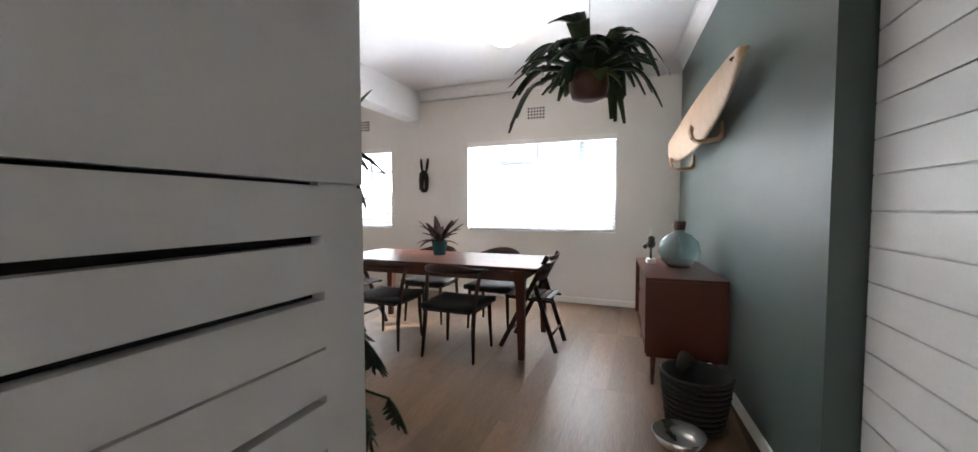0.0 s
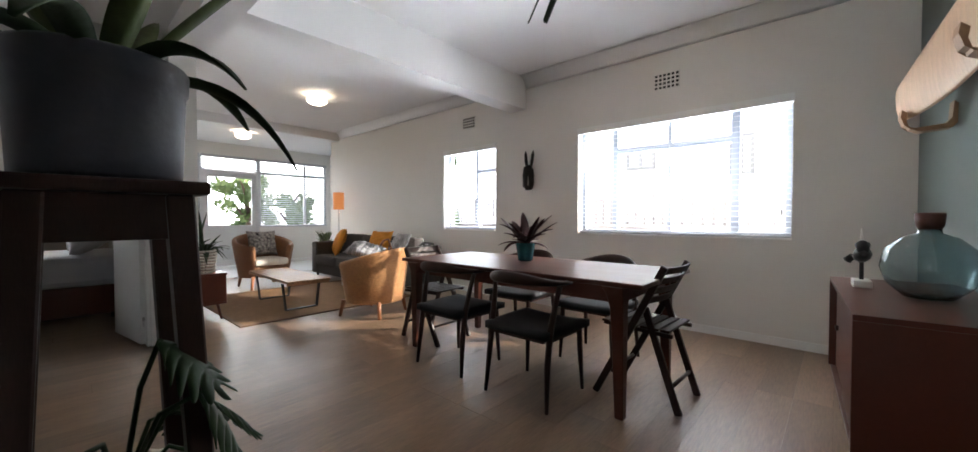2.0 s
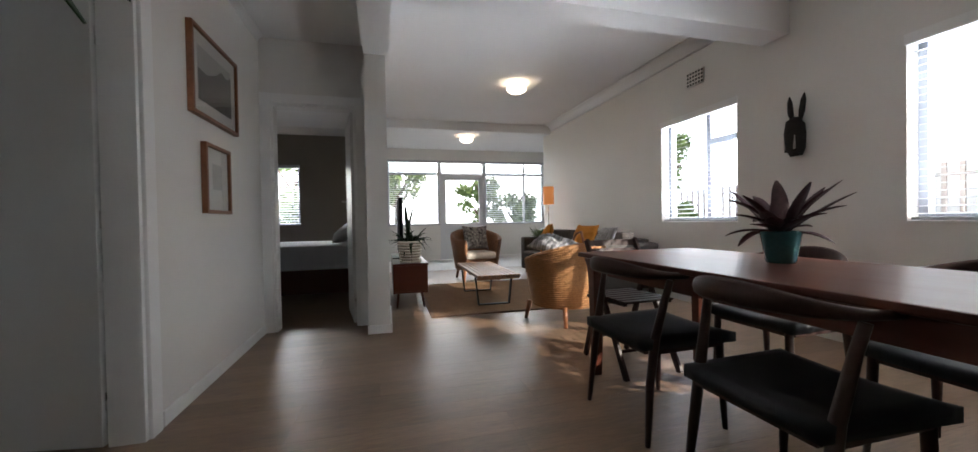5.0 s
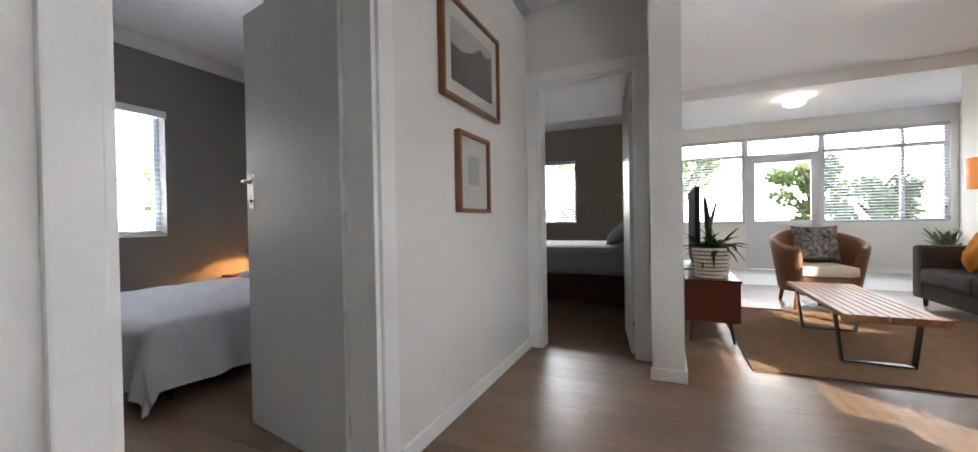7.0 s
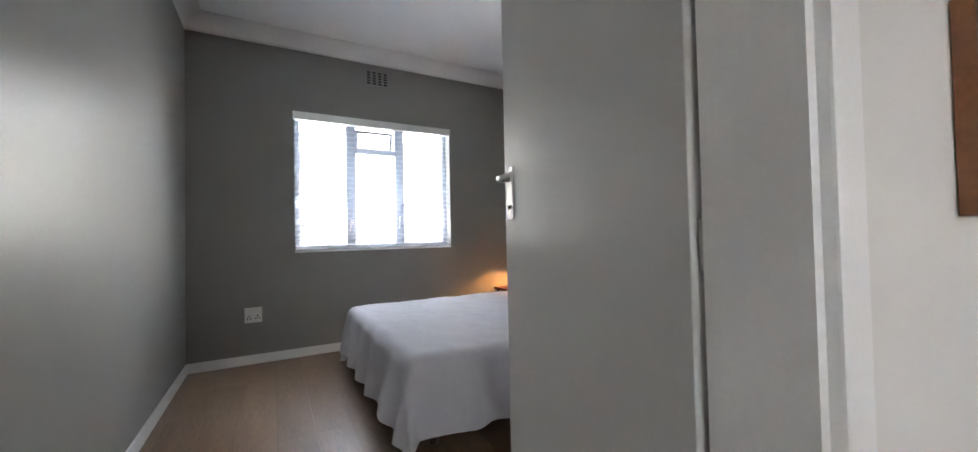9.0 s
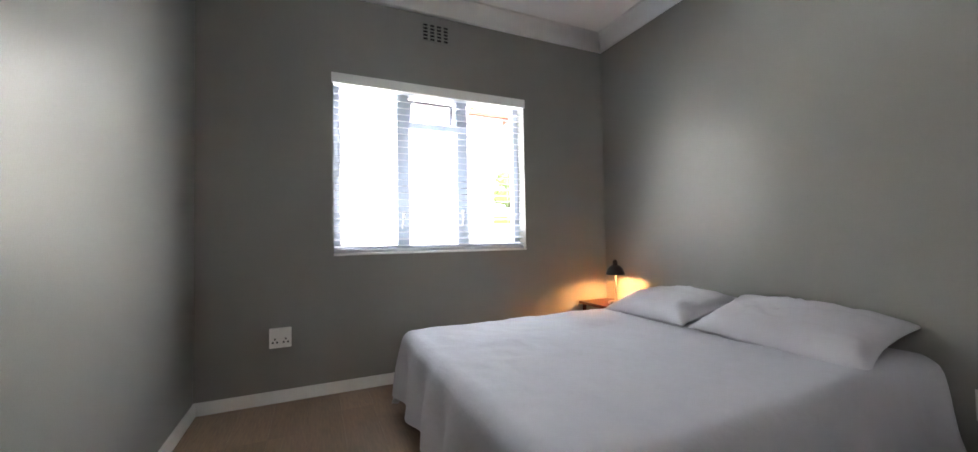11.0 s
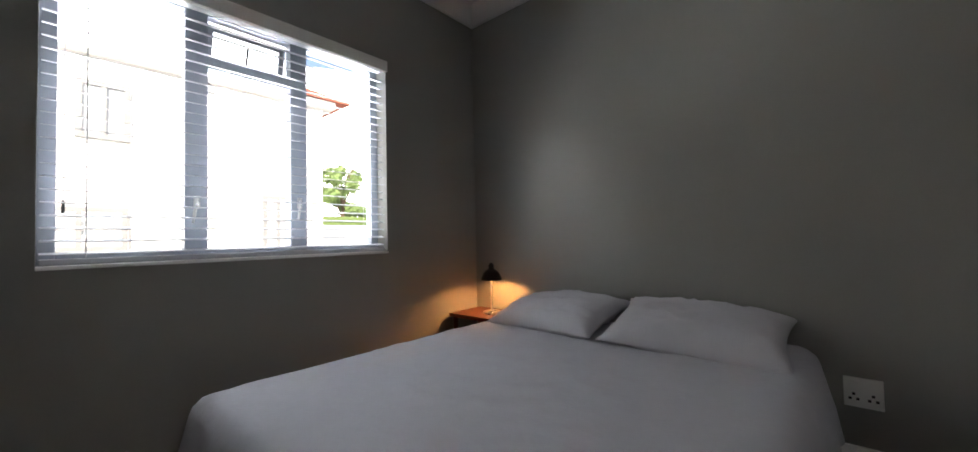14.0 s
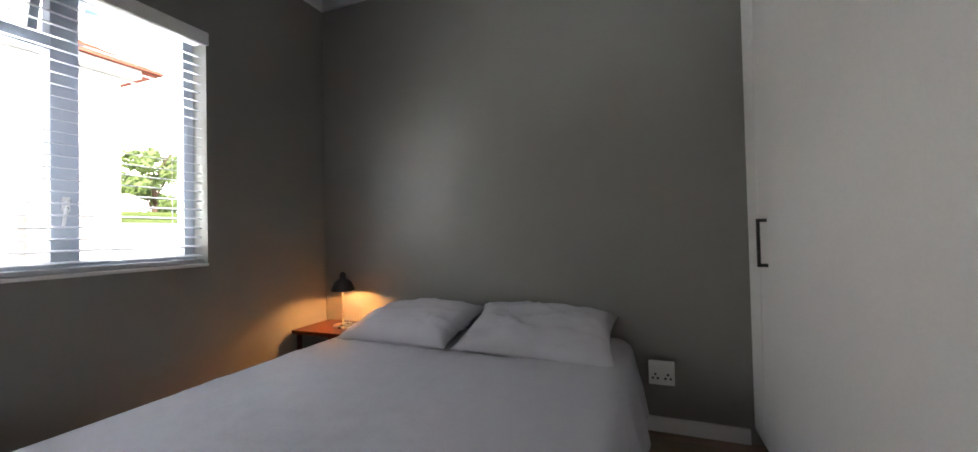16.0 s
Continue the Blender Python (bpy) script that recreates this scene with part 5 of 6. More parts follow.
ns = thing("bedside_shelf", "small dark wooden bedside shelf in the corner", "shelf", pose(-3.99, -2.42, 0))
bm = bm_new()
bx(bm, -0.165, -0.2, 0.425, 0.165, 0.19, 0.45, bev=0.004)
part("top", bm, M_TEAK, ns)
for x in (-0.13, 0.13):
    for y in (-0.17, 0.16):
        bm = bm_new()
        tube(bm, [(x, y, 0), (x, y, 0.425)], [0.012, 0.018], 8)
        part("leg", bm, M_TEAK, ns)
bl2 = thing("bedside_lamp", "black metal bedside lamp, lit, on the corner shelf", "lamp", pose(-4.0, -2.36, 0.45) @ Matrix.Scale(1.12, 4))
bm = bm_new()
lathe(bm, [(0.055, 0), (0.057, 0.008), (0.05, 0.014), (0.01, 0.016)], 20)
part("base", bm, M_STEEL, bl2)
bm = bm_new()
tube(bm, [(0, 0, 0.014), (0, 0, 0.25)], 0.006, 8)
part("pole", bm, M_STEEL, bl2)
bm = bm_new()
lathe(bm, [(0.068, 0.21), (0.066, 0.222), (0.05, 0.258), (0.03, 0.275), (0.018, 0.28), (0.017, 0.305), (0.008, 0.318), (0.006, 0.318), (0.014, 0.304), (0.015, 0.278), (0.028, 0.270), (0.046, 0.255), (0.062, 0.222), (0.065, 0.21), (0.068, 0.21)], 28, cap=False)
part("shade", bm, M_BLACK, bl2, "black metal shade")
bm = bm_new()
lathe(bm, [(0.004, 0.254), (0.014, 0.257), (0.018, 0.262), (0.014, 0.268), (0.004, 0.270)], 14)
part("bulb", bm, M_LAMPGLOW, bl2, "lit warm bulb")
bulb(-4.0, -2.36, 0.715, 11.0, 0.015)

wd = thing("wardrobe", "white built-in wardrobe with a wide flush door and black handle", "wardrobe")
bm = bm_new()
bx(bm, -4.16, -0.02, 0.08, -2.52, 0.768, 2.79)
part("body", bm, M_TRIM, wd)
bm = bm_new()
bx(bm, -4.16, 0.0, 0.0, -2.54, 0.768, 0.08)
part("plinth", bm, M_TRIM, wd)
bm = bm_new()
bx(bm, -4.16, -0.042, 0.08, -3.985, -0.02, 2.79, bev=0.002)
part("filler_strip", bm, M_TRIM, wd)
bm = bm_new()
bx(bm, -3.978, -0.042, 0.085, -2.53, -0.021, 2.785, bev=0.002)
d = part("door", bm, M_TRIM, wd)
bm = bm_new()
bx(bm, -3.873, -0.078, 0.875, -3.859, -0.066, 1.075, bev=0.002)
bx(bm, -3.873, -0.068, 0.875, -3.859, -0.042, 0.889)
bx(bm, -3.873, -0.068, 1.061, -3.859, -0.042, 1.075)
part("handle", bm, M_BLACK, d, "black bar handle")

# ---- charcoal bedroom ----
b2 = thing("bed", "bed with pale grey bedding on a reddish wooden base", "bed")
bm = bm_new()
bx(bm, -7.05, -0.35, 0.06, -5.6, 1.72, 0.37, bev=0.02)
part("base", bm, M_TEAKV, b2, "reddish wooden bed base")
bm = bm_new()
bx(bm, -7.05, -0.38, 0.37, -5.57, 1.72, 0.685, bev=0.06)
part("mattress", bm, M_GREYBED, b2, smooth=False)
for x in (-6.95, -5.7):
    for y in (-0.25, 1.6):
        bm = bm_new()
        tube(bm, [(x, y, 0), (x, y, 0.15)], 0.03, 8)
        part("leg", bm, M_DARKWOOD, b2)
pillow(pose(-6.0, 1.46, 0.845, 35, 0, 0), "pale pillow leaning on the wall", 0.34, 0.24, 0.09, M_PILLOW, 3)
pillow(pose(-6.7, 1.46, 0.845, 35, 0, 0), "pale pillow leaning on the wall", 0.34, 0.24, 0.09, M_PILLOW, 9)
wl = thing("reading_lamp", "small lit reading lamp on the charcoal wall", "lamp", pose(-6.6, 1.74, 1.12))
bm = bm_new()
tube(bm, [(0, -0.001, 0.05), (0, -0.12, 0.09), (0, -0.25, 0.05)], 0.008, 8)
part("arm", bm, M_BLACK, wl)
bm = bm_new()
lathe(bm, [(0.055, -0.01), (0.05, 0.02), (0.03, 0.05), (0.01, 0.06)], 20, (0, -0.25, 0))
part("shade", bm, M_BLACK, wl)
bm = bm_new()
lathe(bm, [(0.03, -0.05), (0.06, -0.035), (0.065, -0.011), (0.01, -0.011)], 16, (0, -0.25, 0))
part("bulb", bm, M_LAMPGLOW, wl)
bulb(-6.6, 1.49, 1.03, 0.5, 0.03, (1.0, 0.8, 0.6))

# ---- living area ----
bm = bm_new()
bx(bm, -6.1, 2.42, 0.001, -4.14, 4.45, 0.010, bev=0.003)
rug = thing("rug", "brown jute rug with a darker bound edge under the coffee table", "rug")
part("rug_field", bm, M_RUG, rug)
for nm, a in (("binding", (-6.13, 2.38, -4.10, 2.42)), ("binding", (-6.13, 4.45, -4.10, 4.49)), ("binding", (-6.13, 2.42, -6.1, 4.45)), ("binding", (-4.14, 2.42, -4.10, 4.45))):
    bm = bm_new()
    bx(bm, a[0], a[1], 0.001, a[2], a[3], 0.013, bev=0.003)
    part(nm, bm, M_RUGEDGE, rug)

ct = thing("coffee_table", "low slatted honey wood coffee table on black steel loop legs", "table", pose(-4.93, 3.14, 0.0125, 0, 0, -1))
for i in range(9):
    bm = bm_new()
    y = -0.24 + 0.054 * i
    bx(bm, -0.70, y, 0.335, 0.70, y + 0.047, 0.365, bev=0.003)
    part("slat", bm, M_LIGHTWOOD, ct)
for x in (-0.68, -0.25, 0.2, 0.66):
    bm = bm_new()
    bx(bm, x - 0.02, -0.24, 0.315, x + 0.02, 0.235, 0.335, bev=0.002)
    part("cross_batten", bm, M_LIGHTWOOD, ct)
for x in (-0.45, 0.45):
    bm = bm_new()
    for a, b in (((x, -0.215, 0.315), (x, -0.18, 0.0)), ((x, 0.21, 0.315), (x, 0.175, 0.0))):
        d = Vector(b) - Vector(a)
        bx(bm, -0.025, -0.006, 0, 0.025, 0.006, d.length, Matrix.Translation(a) @ d.to_track_quat("Z", "Y").to_matrix().to_4x4())
    bx(bm, x - 0.025, -0.18, 0, x + 0.025, 0.175, 0.012)
    part("loop_leg", bm, M_BLACK, ct, "black steel loop leg")

sf = thing("sofa", "brown-grey woven three-seat sofa along the wall", "sofa", pose(0, 0, 0))
SX0, SX1, SY0, SY1 = -6.88, -4.30, 4.30, 5.20


def sofa_box(nm, a, bev=0.04):
    bm = bm_new()
    bx(bm, *a, bev=bev)
    bmesh.ops.bevel(bm, geom=[e for e in bm.edges if e.calc_length() > 10], offset=0.01, segments=1, affect="EDGES")
    part(nm, bm, M_SOFA, sf, smooth=False)


sofa_box("base", (SX0 + 0.02, SY0 + 0.02, 0.10, SX1 - 0.02, SY1, 0.26), 0.02)
sofa_box("armrest", (SX0, SY0, 0.10, SX0 + 0.17, SY1, 0.66))
sofa_box("armrest", (SX1 - 0.17, SY0, 0.10, SX1, SY1, 0.66))
sofa_box("backrest", (SX0 + 0.17, SY1 - 0.22, 0.26, SX1 - 0.17, SY1, 0.70))
for i in range(3):
    w3 = (SX1 - SX0 - 0.34) / 3
    sofa_box("seat_cushion", (SX0 + 0.17 + i * w3 + 0.004, SY0 - 0.01, 0.26, SX0 + 0.17 + (i + 1) * w3 - 0.004, SY1 - 0.22, 0.43), 0.045)
    sofa_box("back_cushion", (SX0 + 0.17 + i * w3 + 0.006, SY1 - 0.40, 0.43, SX0 + 0.17 + (i + 1) * w3 - 0.006, SY1 - 0.20, 0.79), 0.06)
for x in (SX0 + 0.08, SX1 - 0.08):
    for y in (SY0 + 0.08, SY1 - 0.08):
        bm = bm_new()
        tube(bm, [(x, y, 0.0 if y > 4.6 else 0.0125), (x, y, 0.11)], [0.018, 0.025], 8)
        part("foot", bm, M_DARKWOOD, sf)
pillow(pose(-6.42, 4.62, 0.66, 68, 0, -25), "plump mustard yellow cushion on the sofa", 0.25, 0.25, 0.075, M_MUSTARD, 5, "sofa_cushion", "sofa cushions", "cushion")
pillow(pose(-5.25, 4.68, 0.66, 66, 0, 8), "plump mustard yellow cushion on the sofa", 0.24, 0.24, 0.07, M_MUSTARD, 8, "sofa_cushion", "sofa cushions", "cushion")
M_STRIPE = material("striped_cloth", (0.34, 0.33, 0.34), 0.9, vary=0.9, scale=1.2, fine=3, bump=0.1, stretch=(40, 1, 1))
M_SPOT = material("black_and_cream_spots", (0.26, 0.24, 0.22), 0.9, vary=0.95, scale=24, fine=26, bump=0.1)
pillow(pose(-4.68, 4.66, 0.66, 62, 0, -12), "black and white striped cushion on the sofa", 0.24, 0.22, 0.07, M_STRIPE, 12, "sofa_cushion", "sofa cushions", "cushion")


def tub_chair(m, label, mat):
    """A wicker tub chair; its front looks to +x."""
    c = thing("wicker_armchair", label, "armchair", m, group="wicker tub chairs")
    n = 32
    bm = bm_new()
    rings = []
    for i in range(n + 1):
        a = math.pi * (0.22 + 1.56 * i / n)
        rim = 0.60 + 0.16 * (0.5 - 0.5 * math.cos(2 * math.pi * i / n)) ** 0.8
        ox, oy = math.cos(a), math.sin(a)
        ring = []
        for r, z in ((0.315, 0.16), (0.335, 0.30), (0.36, 0.45), (0.385, rim - 0.05), (0.385, rim - 0.01), (0.36, rim), (0.335, rim - 0.015), (0.325, rim - 0.06), (0.30, 0.40), (0.285, 0.16)):
            ring.append(bm.verts.new((ox * r * 0.98, oy * r, z)))
        rings.append(ring)
    m2 = len(rings[0])
    for a, b in zip(rings, rings[1:]):
        for k in range(m2):
            bm.faces.new((a[k], a[(k + 1) % m2], b[(k + 1) % m2], b[k])).smooth = True
    bm.faces.new(rings[0][::-1])
    bm.faces.new(rings[-1])
    part("tub_shell", bm, mat, c)
    # woven strands that stand proud of the shell
    for q in range(27):
        bm = bm_new()
        t = q / 26
        pts = []
        for i in range(n + 1):
            a = math.pi * (0.22 + 1.56 * i / n)
            rim = 0.60 + 0.16 * (0.5 - 0.5 * math.cos(2 * math.pi * i / n)) ** 0.8
            z = 0.18 + (rim - 0.21) * t
            r = 0.318 + 0.07 * min(1, (z - 0.16) / (rim - 0.21)) + (0.002 if (i + q) % 2 else -0.002)
            pts.append((math.cos(a) * r * 0.98, math.sin(a) * r, z))
        tube(bm, pts, 0.0042, 5)
        part("strand", bm, mat, c)
    bm = bm_new()
    bx(bm, -0.17, -0.21, 0.17, 0.26, 0.21, 0.32, bev=0.02)
    part("seat_base", bm, mat, c)
    bm = bm_new()
    bx(bm, -0.17, -0.225, 0.32, 0.30, 0.225, 0.42, bev=0.04)
    part("seat_cushion", bm, M_CREAM, c, "cream seat cushion")
    for x, y in ((0.24, 0.24), (0.24, -0.24), (-0.22, 0.22), (-0.22, -0.22)):
        bm = bm_new()
        tube(bm, [(x * 1.12, y * 1.12, 0), (x, y, 0.18)], [0.016, 0.026], 8)
        part("leg", bm, M_MIDWOOD, c)
    return c


tub_chair(pose(-3.66, 3.62, 0, 0, 0, 200), "golden wicker tub armchair with its back lit by the sun", M_WICKER)
tub_chair(pose(-6.55, 3.40, 0, 0, 0, 4) @ Matrix.Scale(1.1, 4), "brown wicker tub armchair with a cream seat cushion", M_WICKERD)
pillow(pose(-6.68, 3.42, 0.68, 75, 0, 92), "black and cream patterned cushion on the armchair", 0.22, 0.21, 0.06, M_SPOT, 15, "chair_cushion", "chair cushions", "cushion")
random.seed(71)
# bag and cloths lying on the near armchair
bg = thing("leather_bag", "tan leather bag with striped cloths heaped on the armchair", "bag", pose(-3.74, 3.70, 0.42))
bm = bm_new()
tube(bm, [(-0.2, 0.0, 0.12), (-0.1, 0.02, 0.20), (0.05, 0.0, 0.22), (0.2, 0.02, 0.14)], [0.05, 0.13, 0.14, 0.05], 12, 0.8)
part("pouch", bm, M_MUSTARD, bg, "tan leather pouch")
bm = bm_new()
tube(bm, [(-0.15, 0.1, 0.28), (-0.05, 0.12, 0.40), (0.05, 0.12, 0.42), (0.15, 0.1, 0.28)], 0.012, 8)
part("strap", bm, M_MIDWOOD, bg)
pillow(pose(-3.70, 3.52, 0.72, 20, 12, 40), "blue and white striped cloth over the armchair", 0.2, 0.15, 0.05, M_STRIPE, 18, "striped_cloth", "", "cloth")

cb = thing("media_cabinet", "low reddish teak cabinet on splayed legs by the wall", "cabinet", pose(-5.42, 2.21, 0))
for nm, a in (("top", (-0.80, -0.19, 0.478, 0.80, 0.20, 0.50)), ("bottom_panel", (-0.80, -0.19, 0.17, 0.80, 0.19, 0.19)), ("side_panel", (0.78, -0.19, 0.19, 0.80, 0.19, 0.478)), ("side_panel", (-0.80, -0.19, 0.19, -0.78, 0.19, 0.478)), ("back_panel", (-0.78, -0.19, 0.19, 0.78, -0.18, 0.478))):
    bm = bm_new()
    bx(bm, *a, bev=0.003)
    part(nm, bm, M_TEAK, cb)
for i in range(3):
    bm = bm_new()
    bx(bm, -0.775 + i * 0.518, 0.17, 0.195, -0.775 + i * 0.518 + 0.512, 0.188, 0.474, bev=0.003)
    d = part("door", bm, M_TEAK, cb)
    bm = bm_new()
    bx(bm, -0.56 + i * 0.518, 0.188, 0.43, -0.48 + i * 0.518, 0.20, 0.445, bev=0.002)
    part("handle", bm, M_DARKWOOD, d)
for x in (-1, 1):
    for y in (-1, 1):
        bm = bm_new()
        tube(bm, [(x * 0.76, y * 0.15, 0), (x * 0.68, y * 0.13, 0.17)], [0.010, 0.018], 8)
        part("leg", bm, M_TEAK, cb)
tv = thing("television", "black flat television on the cabinet", "television", pose(-5.47, 2.13, 0.50, 0, 0, 0))
bm = bm_new()
bx(bm, -0.58, -0.02, 0.06, 0.58, 0.02, 0.76, bev=0.006)
part("screen", bm, M_TVBLACK, tv)
bm = bm_new()
bx(bm, -0.2, -0.1, 0, 0.2, 0.1, 0.012, bev=0.004)
bx(bm, -0.03, -0.012, 0.012, 0.03, 0.012, 0.07)
part("foot", bm, M_BLACK, tv)
lp = thing("leafy_plant", "dark leafy plant in a white woven basket on the cabinet", "plant", pose(-4.80, 2.22, 0.50))
woven_basket(lp, 0.105, 0.13, 0.25, M_BASKET, M_BASKETGAP, 8)
bm = bm_new()
lathe(bm, [(0.115, 0.21), (0.06, 0.225), (0.01, 0.228)], 20)
part("soil", bm, M_SOIL, lp)
for i in range(70):
    bm = bm_new()
    a = i * 137.5
    tall = i % 23 == 3
    leaf_blade(bm, (0.06 * math.cos(a), 0.06 * math.sin(a), 0.22), a, 0.12 if tall else random.uniform(0.14, 0.27), 0.05 if tall else random.uniform(0.018, 0.034), random.uniform(0.40, 0.50) if tall else random.uniform(0.06, 0.26), 0.0 if tall else random.uniform(0.2, 1.0))
    thicken(part("leaf", bm, M_LEAF, lp), 0.0015)

fl = thing("floor_lamp", "slim floor lamp with a lit amber drum shade", "lamp", pose(-7.25, 5.02, 0))
bm = bm_new()
lathe(bm, [(0.13, 0), (0.13, 0.015), (0.02, 0.025)], 24)
part("base", bm, M_STEEL, fl)
bm = bm_new()
tube(bm, [(0, 0, 0.02), (0, 0, 1.28)], 0.011, 8)
part("pole", bm, M_STEEL, fl)
bm = bm_new()
lathe(bm, [(0.105, 1.26), (0.105, 1.60), (0.102, 1.60), (0.102, 1.26), (0.105, 1.26)], 28, cap=False)
part("shade", bm, M_SHADE, fl, "lit amber fabric shade")
bm = bm_new()
lathe(bm, [(0.01, 1.34), (0.03, 1.37), (0.03, 1.41), (0.01, 1.45)], 12)
part("bulb", bm, M_LAMPGLOW, fl)
pp = thing("porch_plant", "small green plant in a pot on the porch", "plant", pose(-8.3, 5.24, 0))
bm = bm_new()
pot_shell(bm, 0.12, 0.15, 0.55)
part("pot", bm, M_POT, pp)
for i in range(30):
    bm = bm_new()
    a = i * 137.5
    leaf_blade(bm, (0.04 * math.cos(a), 0.04 * math.sin(a), 0.5), a, random.uniform(0.12, 0.22), 0.07, random.uniform(0.15, 0.4), random.uniform(0.1, 0.6))
    thicken(part("leaf", bm, M_LEAFLT, pp), 0.0015)

# ---- outdoors ----
bm = bm_new()
bx(bm, -400, -400, -0.45, 400, 400, -0.25)
structure("ground", bm, M_PAVE, "pale paved ground round the house")
# added glowing ring round the horizon, so the views outdoors burn out to white
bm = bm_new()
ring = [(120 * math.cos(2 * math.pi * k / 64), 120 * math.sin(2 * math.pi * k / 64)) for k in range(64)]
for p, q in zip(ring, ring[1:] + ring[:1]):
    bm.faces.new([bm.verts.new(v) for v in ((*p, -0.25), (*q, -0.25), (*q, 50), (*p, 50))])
structure("backdrop", bm, glow("backdrop_glow", (0.93, 0.97, 1.0), 1.25), "added glowing white ring standing in for the washed-out distance")


def house(name, label, x0, x1, y0, y1, h, openings, face, roof_h, axis):
    """A plain neighbour: walls, windows on one face, a tiled hip roof."""
    hs = thing(name, label, "house")
    bm = bm_new()
    bx(bm, x0, y0, -0.25, x1, y1, h)
    part("wall", bm, M_OUTWALL, hs)
    bm = bm_new()
    bx(bm, x0 - 0.2, y0 - 0.2, h, x1 + 0.2, y1 + 0.2, h + 0.14)
    part("eaves", bm, M_OUTWALL, hs)
    bm = bm_new()
    mx, my = (x0 + x1) / 2, (y0 + y1) / 2
    dx, dy = (x1 - x0) / 2 + 0.5, (y1 - y0) / 2 + 0.25
    z = h + 0.142
    r = max(dx - dy, 0.3)
    v = [bm.verts.new(p) for p in ((mx - dx, my - dy, z), (mx + dx, my - dy, z), (mx + dx, my + dy, z), (mx - dx, my + dy, z), (mx - r, my, z + roof_h), (mx + r, my, z + roof_h))]
    for q in ((0, 1, 5, 4), (1, 2, 5), (2, 3, 4, 5), (3, 0, 4), (0, 3, 2, 1)):
        bm.faces.new([v[i] for i in q])
    rf = part("roof", bm, M_ROOF, hs, "red tiled roof")
    # tile courses on the slope that looks at the rooms
    s = 1 if face > 0 else -1
    ye, yr = my + s * dy, my
    bm = bm_new()
    n = 26
    for i in range(n):
        t = i / n
        y = ye + (yr - ye) * t
        zz = z + roof_h * t
        half = dx + (r - dx) * t
        bx(bm, mx - half, y - 0.03, zz, mx + half, y + 0.03, zz + 0.05)
    tagged(part("tile_courses", bm, M_ROOF, rf), kind="stuff")
    fy = y1 if face > 0 else y0
    for a0, a1, z0, z1, louvre in openings:
        w = thing("window", "", "")
        w.parent = hs
        bm = bm_new()
        bx(bm, a0, fy - 0.02, z0, a1, fy + 0.02, z1)
        part("pane", bm, M_OUTGLASS, w)
        bm = bm_new()
        for q in ((a0 - 0.07, a0, z0 - 0.07, z1 + 0.07), (a1, a1 + 0.07, z0 - 0.07, z1 + 0.07), (a0, a1, z1, z1 + 0.07), (a0, a1, z0 - 0.07, z0), ((a0 + a1) / 2 - 0.03, (a0 + a1) / 2 + 0.03, z0, z1)):
            bx(bm, q[0], fy - 0.05, q[2], q[1], fy + 0.05, q[3])
        part("frame", bm, M_OUTTRIM, w)
        if louvre:
            bm = bm_new()
            k = z0
            while k < z1:
                bx(bm, a0, fy - 0.04, k, a1, fy + 0.04, k + 0.05)
                k += 0.12
            part("louvre", bm, M_OUTWALL, w)
    return hs


house("neighbour_house", "white rendered house with a red tiled roof and small windows", -5.8, 6.0, -16.0, -8.6, 3.80,
      [(-2.70, -2.25, 2.63, 3.34, False), (-2.68, -1.78, 0.98, 1.48, True), (-5.10, -4.70, 0.80, 1.81, True), (0.0, 0.9, 2.43, 3.2, False), (1.6, 2.6, 0.4, 1.5, False)], 1, 2.1, "y")
house("side_house", "white rendered two-storey house beyond the fence", -6.5, 1.6, 11.5, 19.0, 6.8,
      [(-1.50, -1.17, 2.13, 2.90, True), (-3.90, -3.30, 2.42, 2.84, False), (-6.0, -5.3, 2.1, 2.9, False), (0.3, 1.0, 2.13, 2.9, False)], -1, 1.8, "y")
# boundary wall with a palisade
gw = thing("boundary_wall", "low grey brick boundary wall with grey palisades", "wall")
bm = bm_new()
bx(bm, -9, 9.2, -0.25, 9, 9.4, 0.95)
part("brickwork", bm, M_BRICKWALL, gw)
bm = bm_new()
for i in range(100):
    bx(bm, -9 + i * 0.18, 9.28, 0.95, -9 + i * 0.18 + 0.05, 9.31, 1.64)
bx(bm, -9, 9.27, 1.46, 9, 9.32, 1.50)
tagged(part("palisades", bm, M_BRICKWALL, gw), kind="stuff")


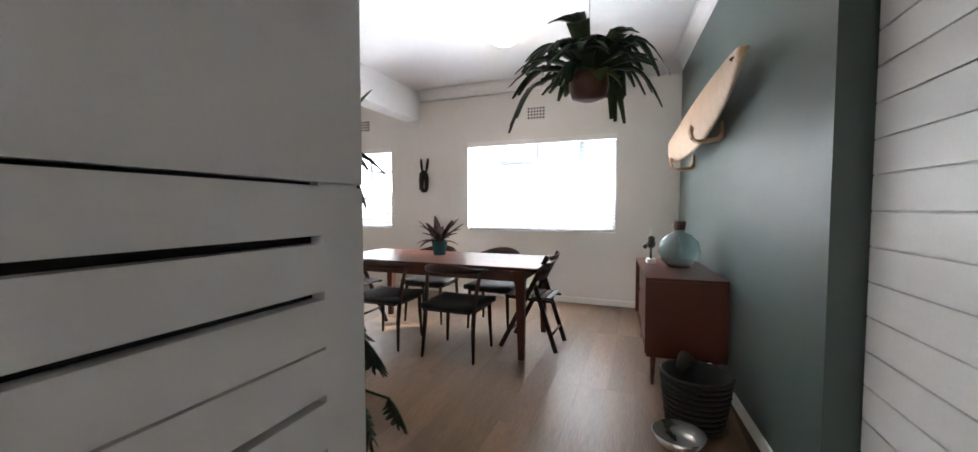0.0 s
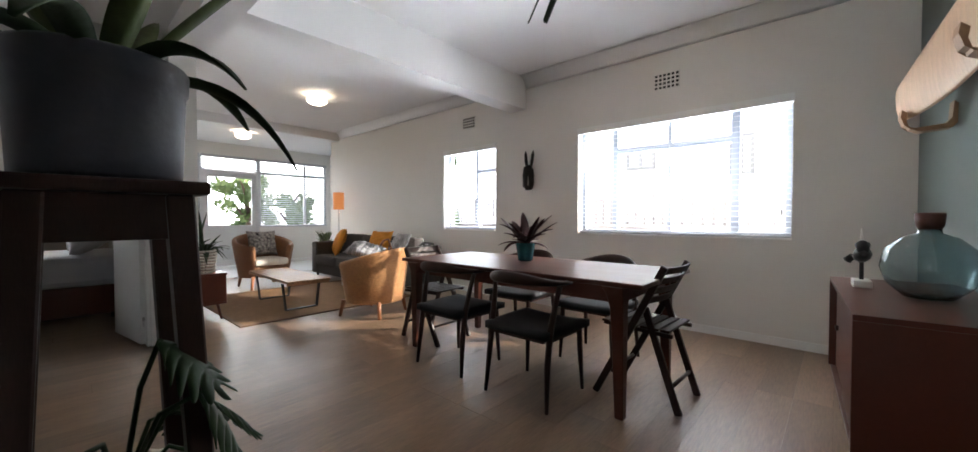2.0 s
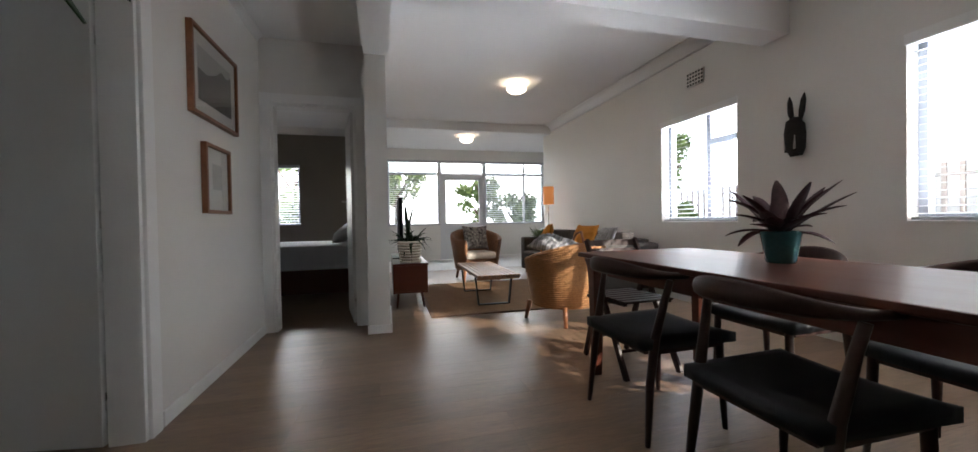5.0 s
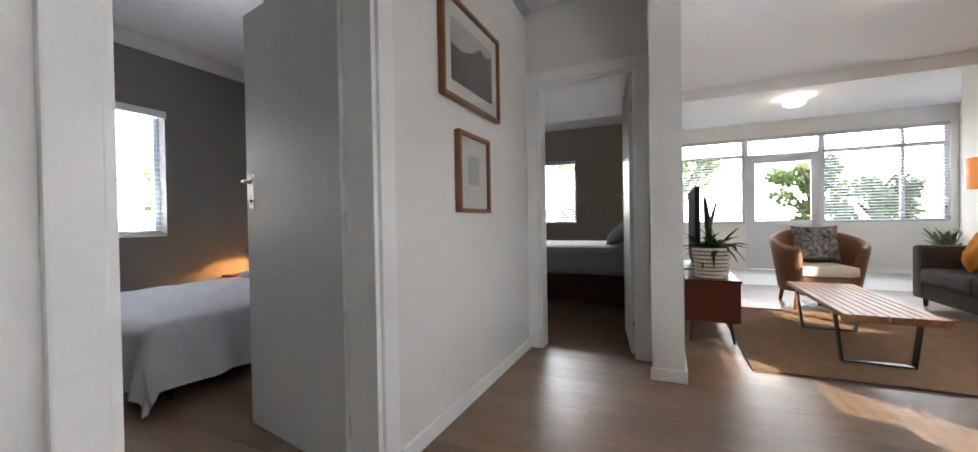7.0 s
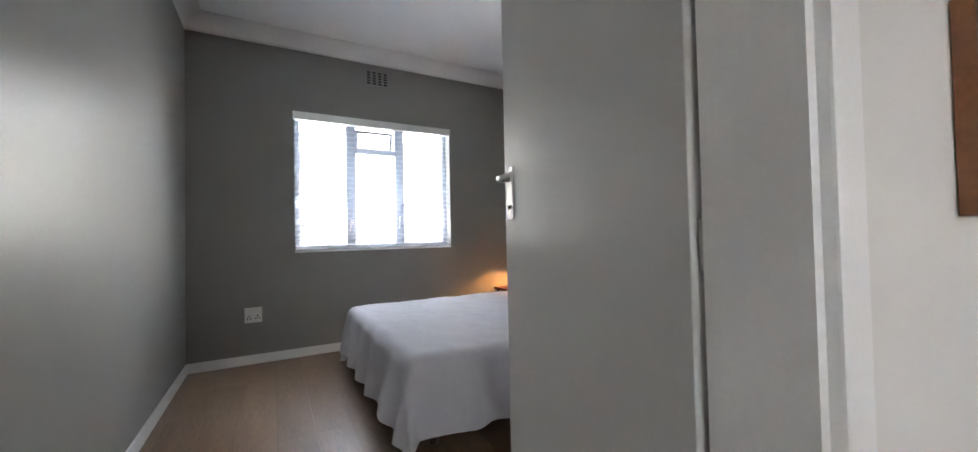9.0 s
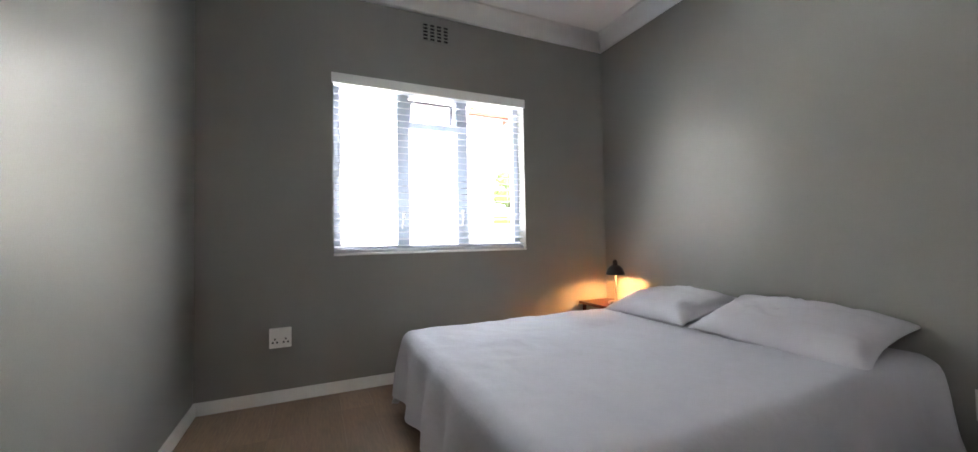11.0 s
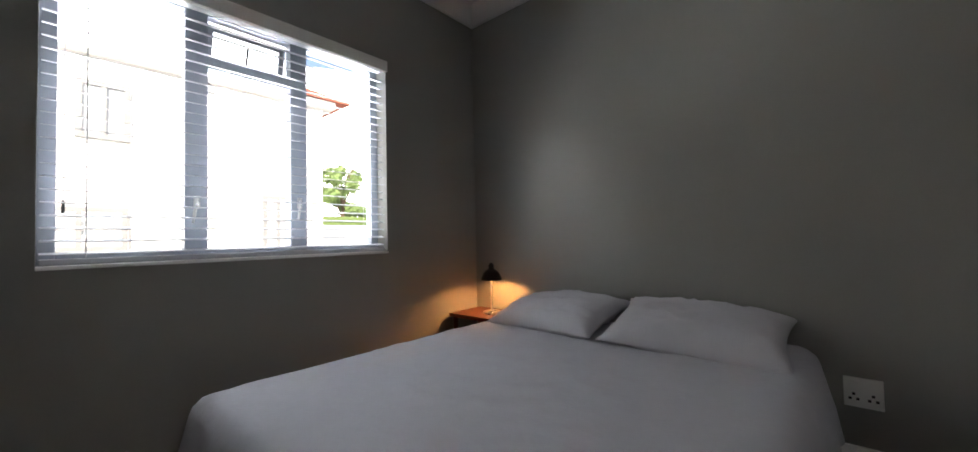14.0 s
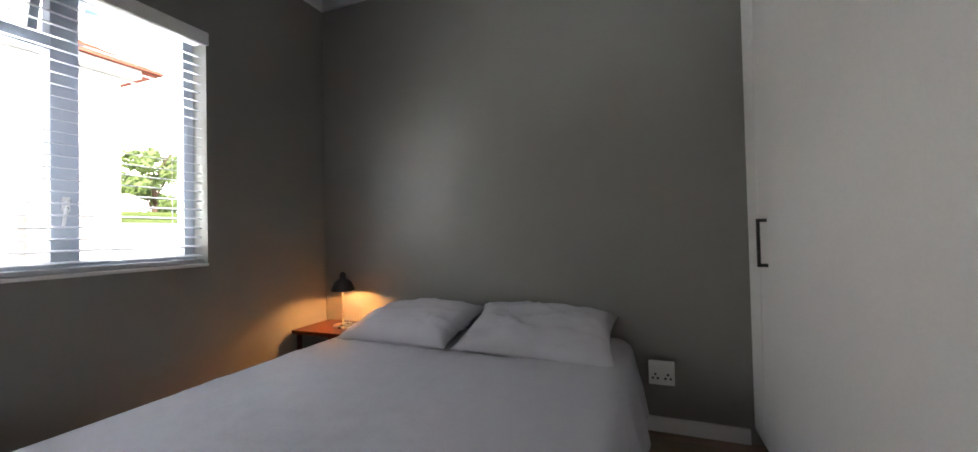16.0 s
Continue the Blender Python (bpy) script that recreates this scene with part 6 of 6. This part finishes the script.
def tree(x, y, h, r, seed, label, dens=1500):
    random.seed(seed)
    t = thing("tree", label, "tree", pose(x, y, -0.25), group="garden trees")
    bm = bm_new()
    tube(bm, [(0, 0, 0), (0.05, 0.03, h * 0.3), (-0.04, 0.05, h * 0.6), (0.02, 0, h * 0.85)], [0.12, 0.09, 0.06, 0.02], 8)
    for k in range(7):
        a = k * 2.4
        z = h * (0.35 + 0.07 * k)
        tube(bm, [(0, 0, z), (0.5 * r * math.cos(a), 0.5 * r * math.sin(a), z + 0.2 * h), (0.85 * r * math.cos(a), 0.85 * r * math.sin(a), z + 0.25 * h)], [0.05, 0.03, 0.01], 6)
    part("trunk", bm, M_BARK, t)
    bm = bm_new()
    clumps = [(random.uniform(-1, 1) * r * 0.8, random.uniform(-1, 1) * r * 0.8, h * random.uniform(0.4, 1.0), r * random.uniform(0.25, 0.45)) for _ in range(16)]
    for _ in range(dens):
        cx, cy, cz, cr = random.choice(clumps)
        d = Vector((random.gauss(0, 1), random.gauss(0, 1), random.gauss(0, 1))).normalized() * cr * random.uniform(0.5, 1)
        p = Vector((cx, cy, cz)) + d
        u = Vector((random.gauss(0, 1), random.gauss(0, 1), random.gauss(0, 1))).normalized() * 0.09
        v = u.cross(d).normalized() * 0.05
        bm.faces.new([bm.verts.new(q) for q in (p - u, p + v, p + u, p - v)])
    tagged(part("crown", bm, M_TREELEAF, t), kind="stuff")


tree(-13.5, 5.2, 2.6, 0.8, 1, "small leafy garden tree outside the porch")
tree(-13.0, 6.3, 2.2, 0.7, 2, "small leafy garden tree outside the porch")
tree(-15.5, 2.3, 3.6, 1.1, 3, "leafy garden tree outside the porch door")
tree(-15.5, 1.5, 3.8, 1.4, 6, "leafy garden tree outside the porch")
tree(-11.6, -18.5, 4.7, 1.15, 4, "leafy tree beyond the neighbour's house", 6000)
tree(-8.6, 8.6, 3.2, 0.8, 5, "leafy tree outside the living room window")
tree(-12.5, -0.6, 3.0, 1.1, 8, "leafy tree outside the charcoal bedroom")
bm = bm_new()
for k in range(8):
    bx(bm, -60, -60, -0.25 + 0.29 * k, -7.5, -14.0 - 0.4 * k, 0.04 + 0.29 * k, bev=0.1)
structure("ground_lawn", bm, M_GRASS, "green lawn beyond the neighbour's house")


bm = bm_new()
bx(bm, -14.0, -13.2, -0.25, -7.2, -13.0, 1.45, bev=0.02)
bx(bm, -14.02, -13.23, 1.452, -7.18, -12.97, 1.52, bev=0.01)
solid("garden_wall", bm, M_OUTWALL, "low white rendered garden wall before the lawn", "wall")


# ---- floor planks, boards: the many small pieces ----
floor_base = slab("floor", -10.0, -2.66, 1.2, 6.2, -0.2, -0.004, M_SUB, "oak-coloured plank floor")
PW, PL = 0.182, 1.22
plank_mesh = {}


def plank(x, y, length):
    key = round(length, 2)
    if key not in plank_mesh:
        bm = bm_new()
        bx(bm, 0.0004, 0.0004, -0.004, PW - 0.0004, length - 0.0004, 0.0)
        me = bpy.data.meshes.new("plank")
        bmesh.ops.recalc_face_normals(bm, faces=bm.faces)
        bm.to_mesh(me)
        bm.free()
        me.materials.append(M_PLANK)
        plank_mesh[key] = me
    o = new("plank", plank_mesh[key])
    o.location = (x, y, 0)
    o.parent = floor_base


random.seed(5)
rest = bm_new()
near_count = 0
col = 0
x = -7.9
while x < 1.1:
    y0, y1 = (-2.65 if x < -0.98 else -0.02), (5.27 if x + PW < 0.95 else 1.97)
    if x < -4.3:
        y0 = -2.4
    y = y0
    ln = random.choice((0.3, 0.5, 0.7, 0.9, 1.1))
    while y < y1 - 0.02:
        ln2 = min(ln, y1 - y)
        if x > -4.4 and near_count < 298:
            plank(x, y, round(ln2, 2))
            near_count += 1
        else:
            bx(rest, x + 0.001, y + 0.001, -0.004, x + PW - 0.001, y + ln2 - 0.001, 0.0)
        y += ln2
        ln = PL
    x += PW
o = part("planks_beyond", rest, M_PLANK, floor_base)
tagged(o, kind="stuff")
bm = bm_new()
bx(bm, -9.95, 1.98, -0.004, -7.9, 6.15, 0.002)
structure("floor_porch", bm, M_TILE, "pale porch floor")
# boards of the entry wall
bm = bm_new()
bx(bm, 1.036, -0.02, 0.002, 1.05, 1.965, 0.118, bev=0.003)
board = part("board", bm, M_TRIM, shiplap)
for i in range(1, 22):
    o = new("board", board.data)
    o.parent = shiplap
    o.location = (0, 0, 0.121 * i)
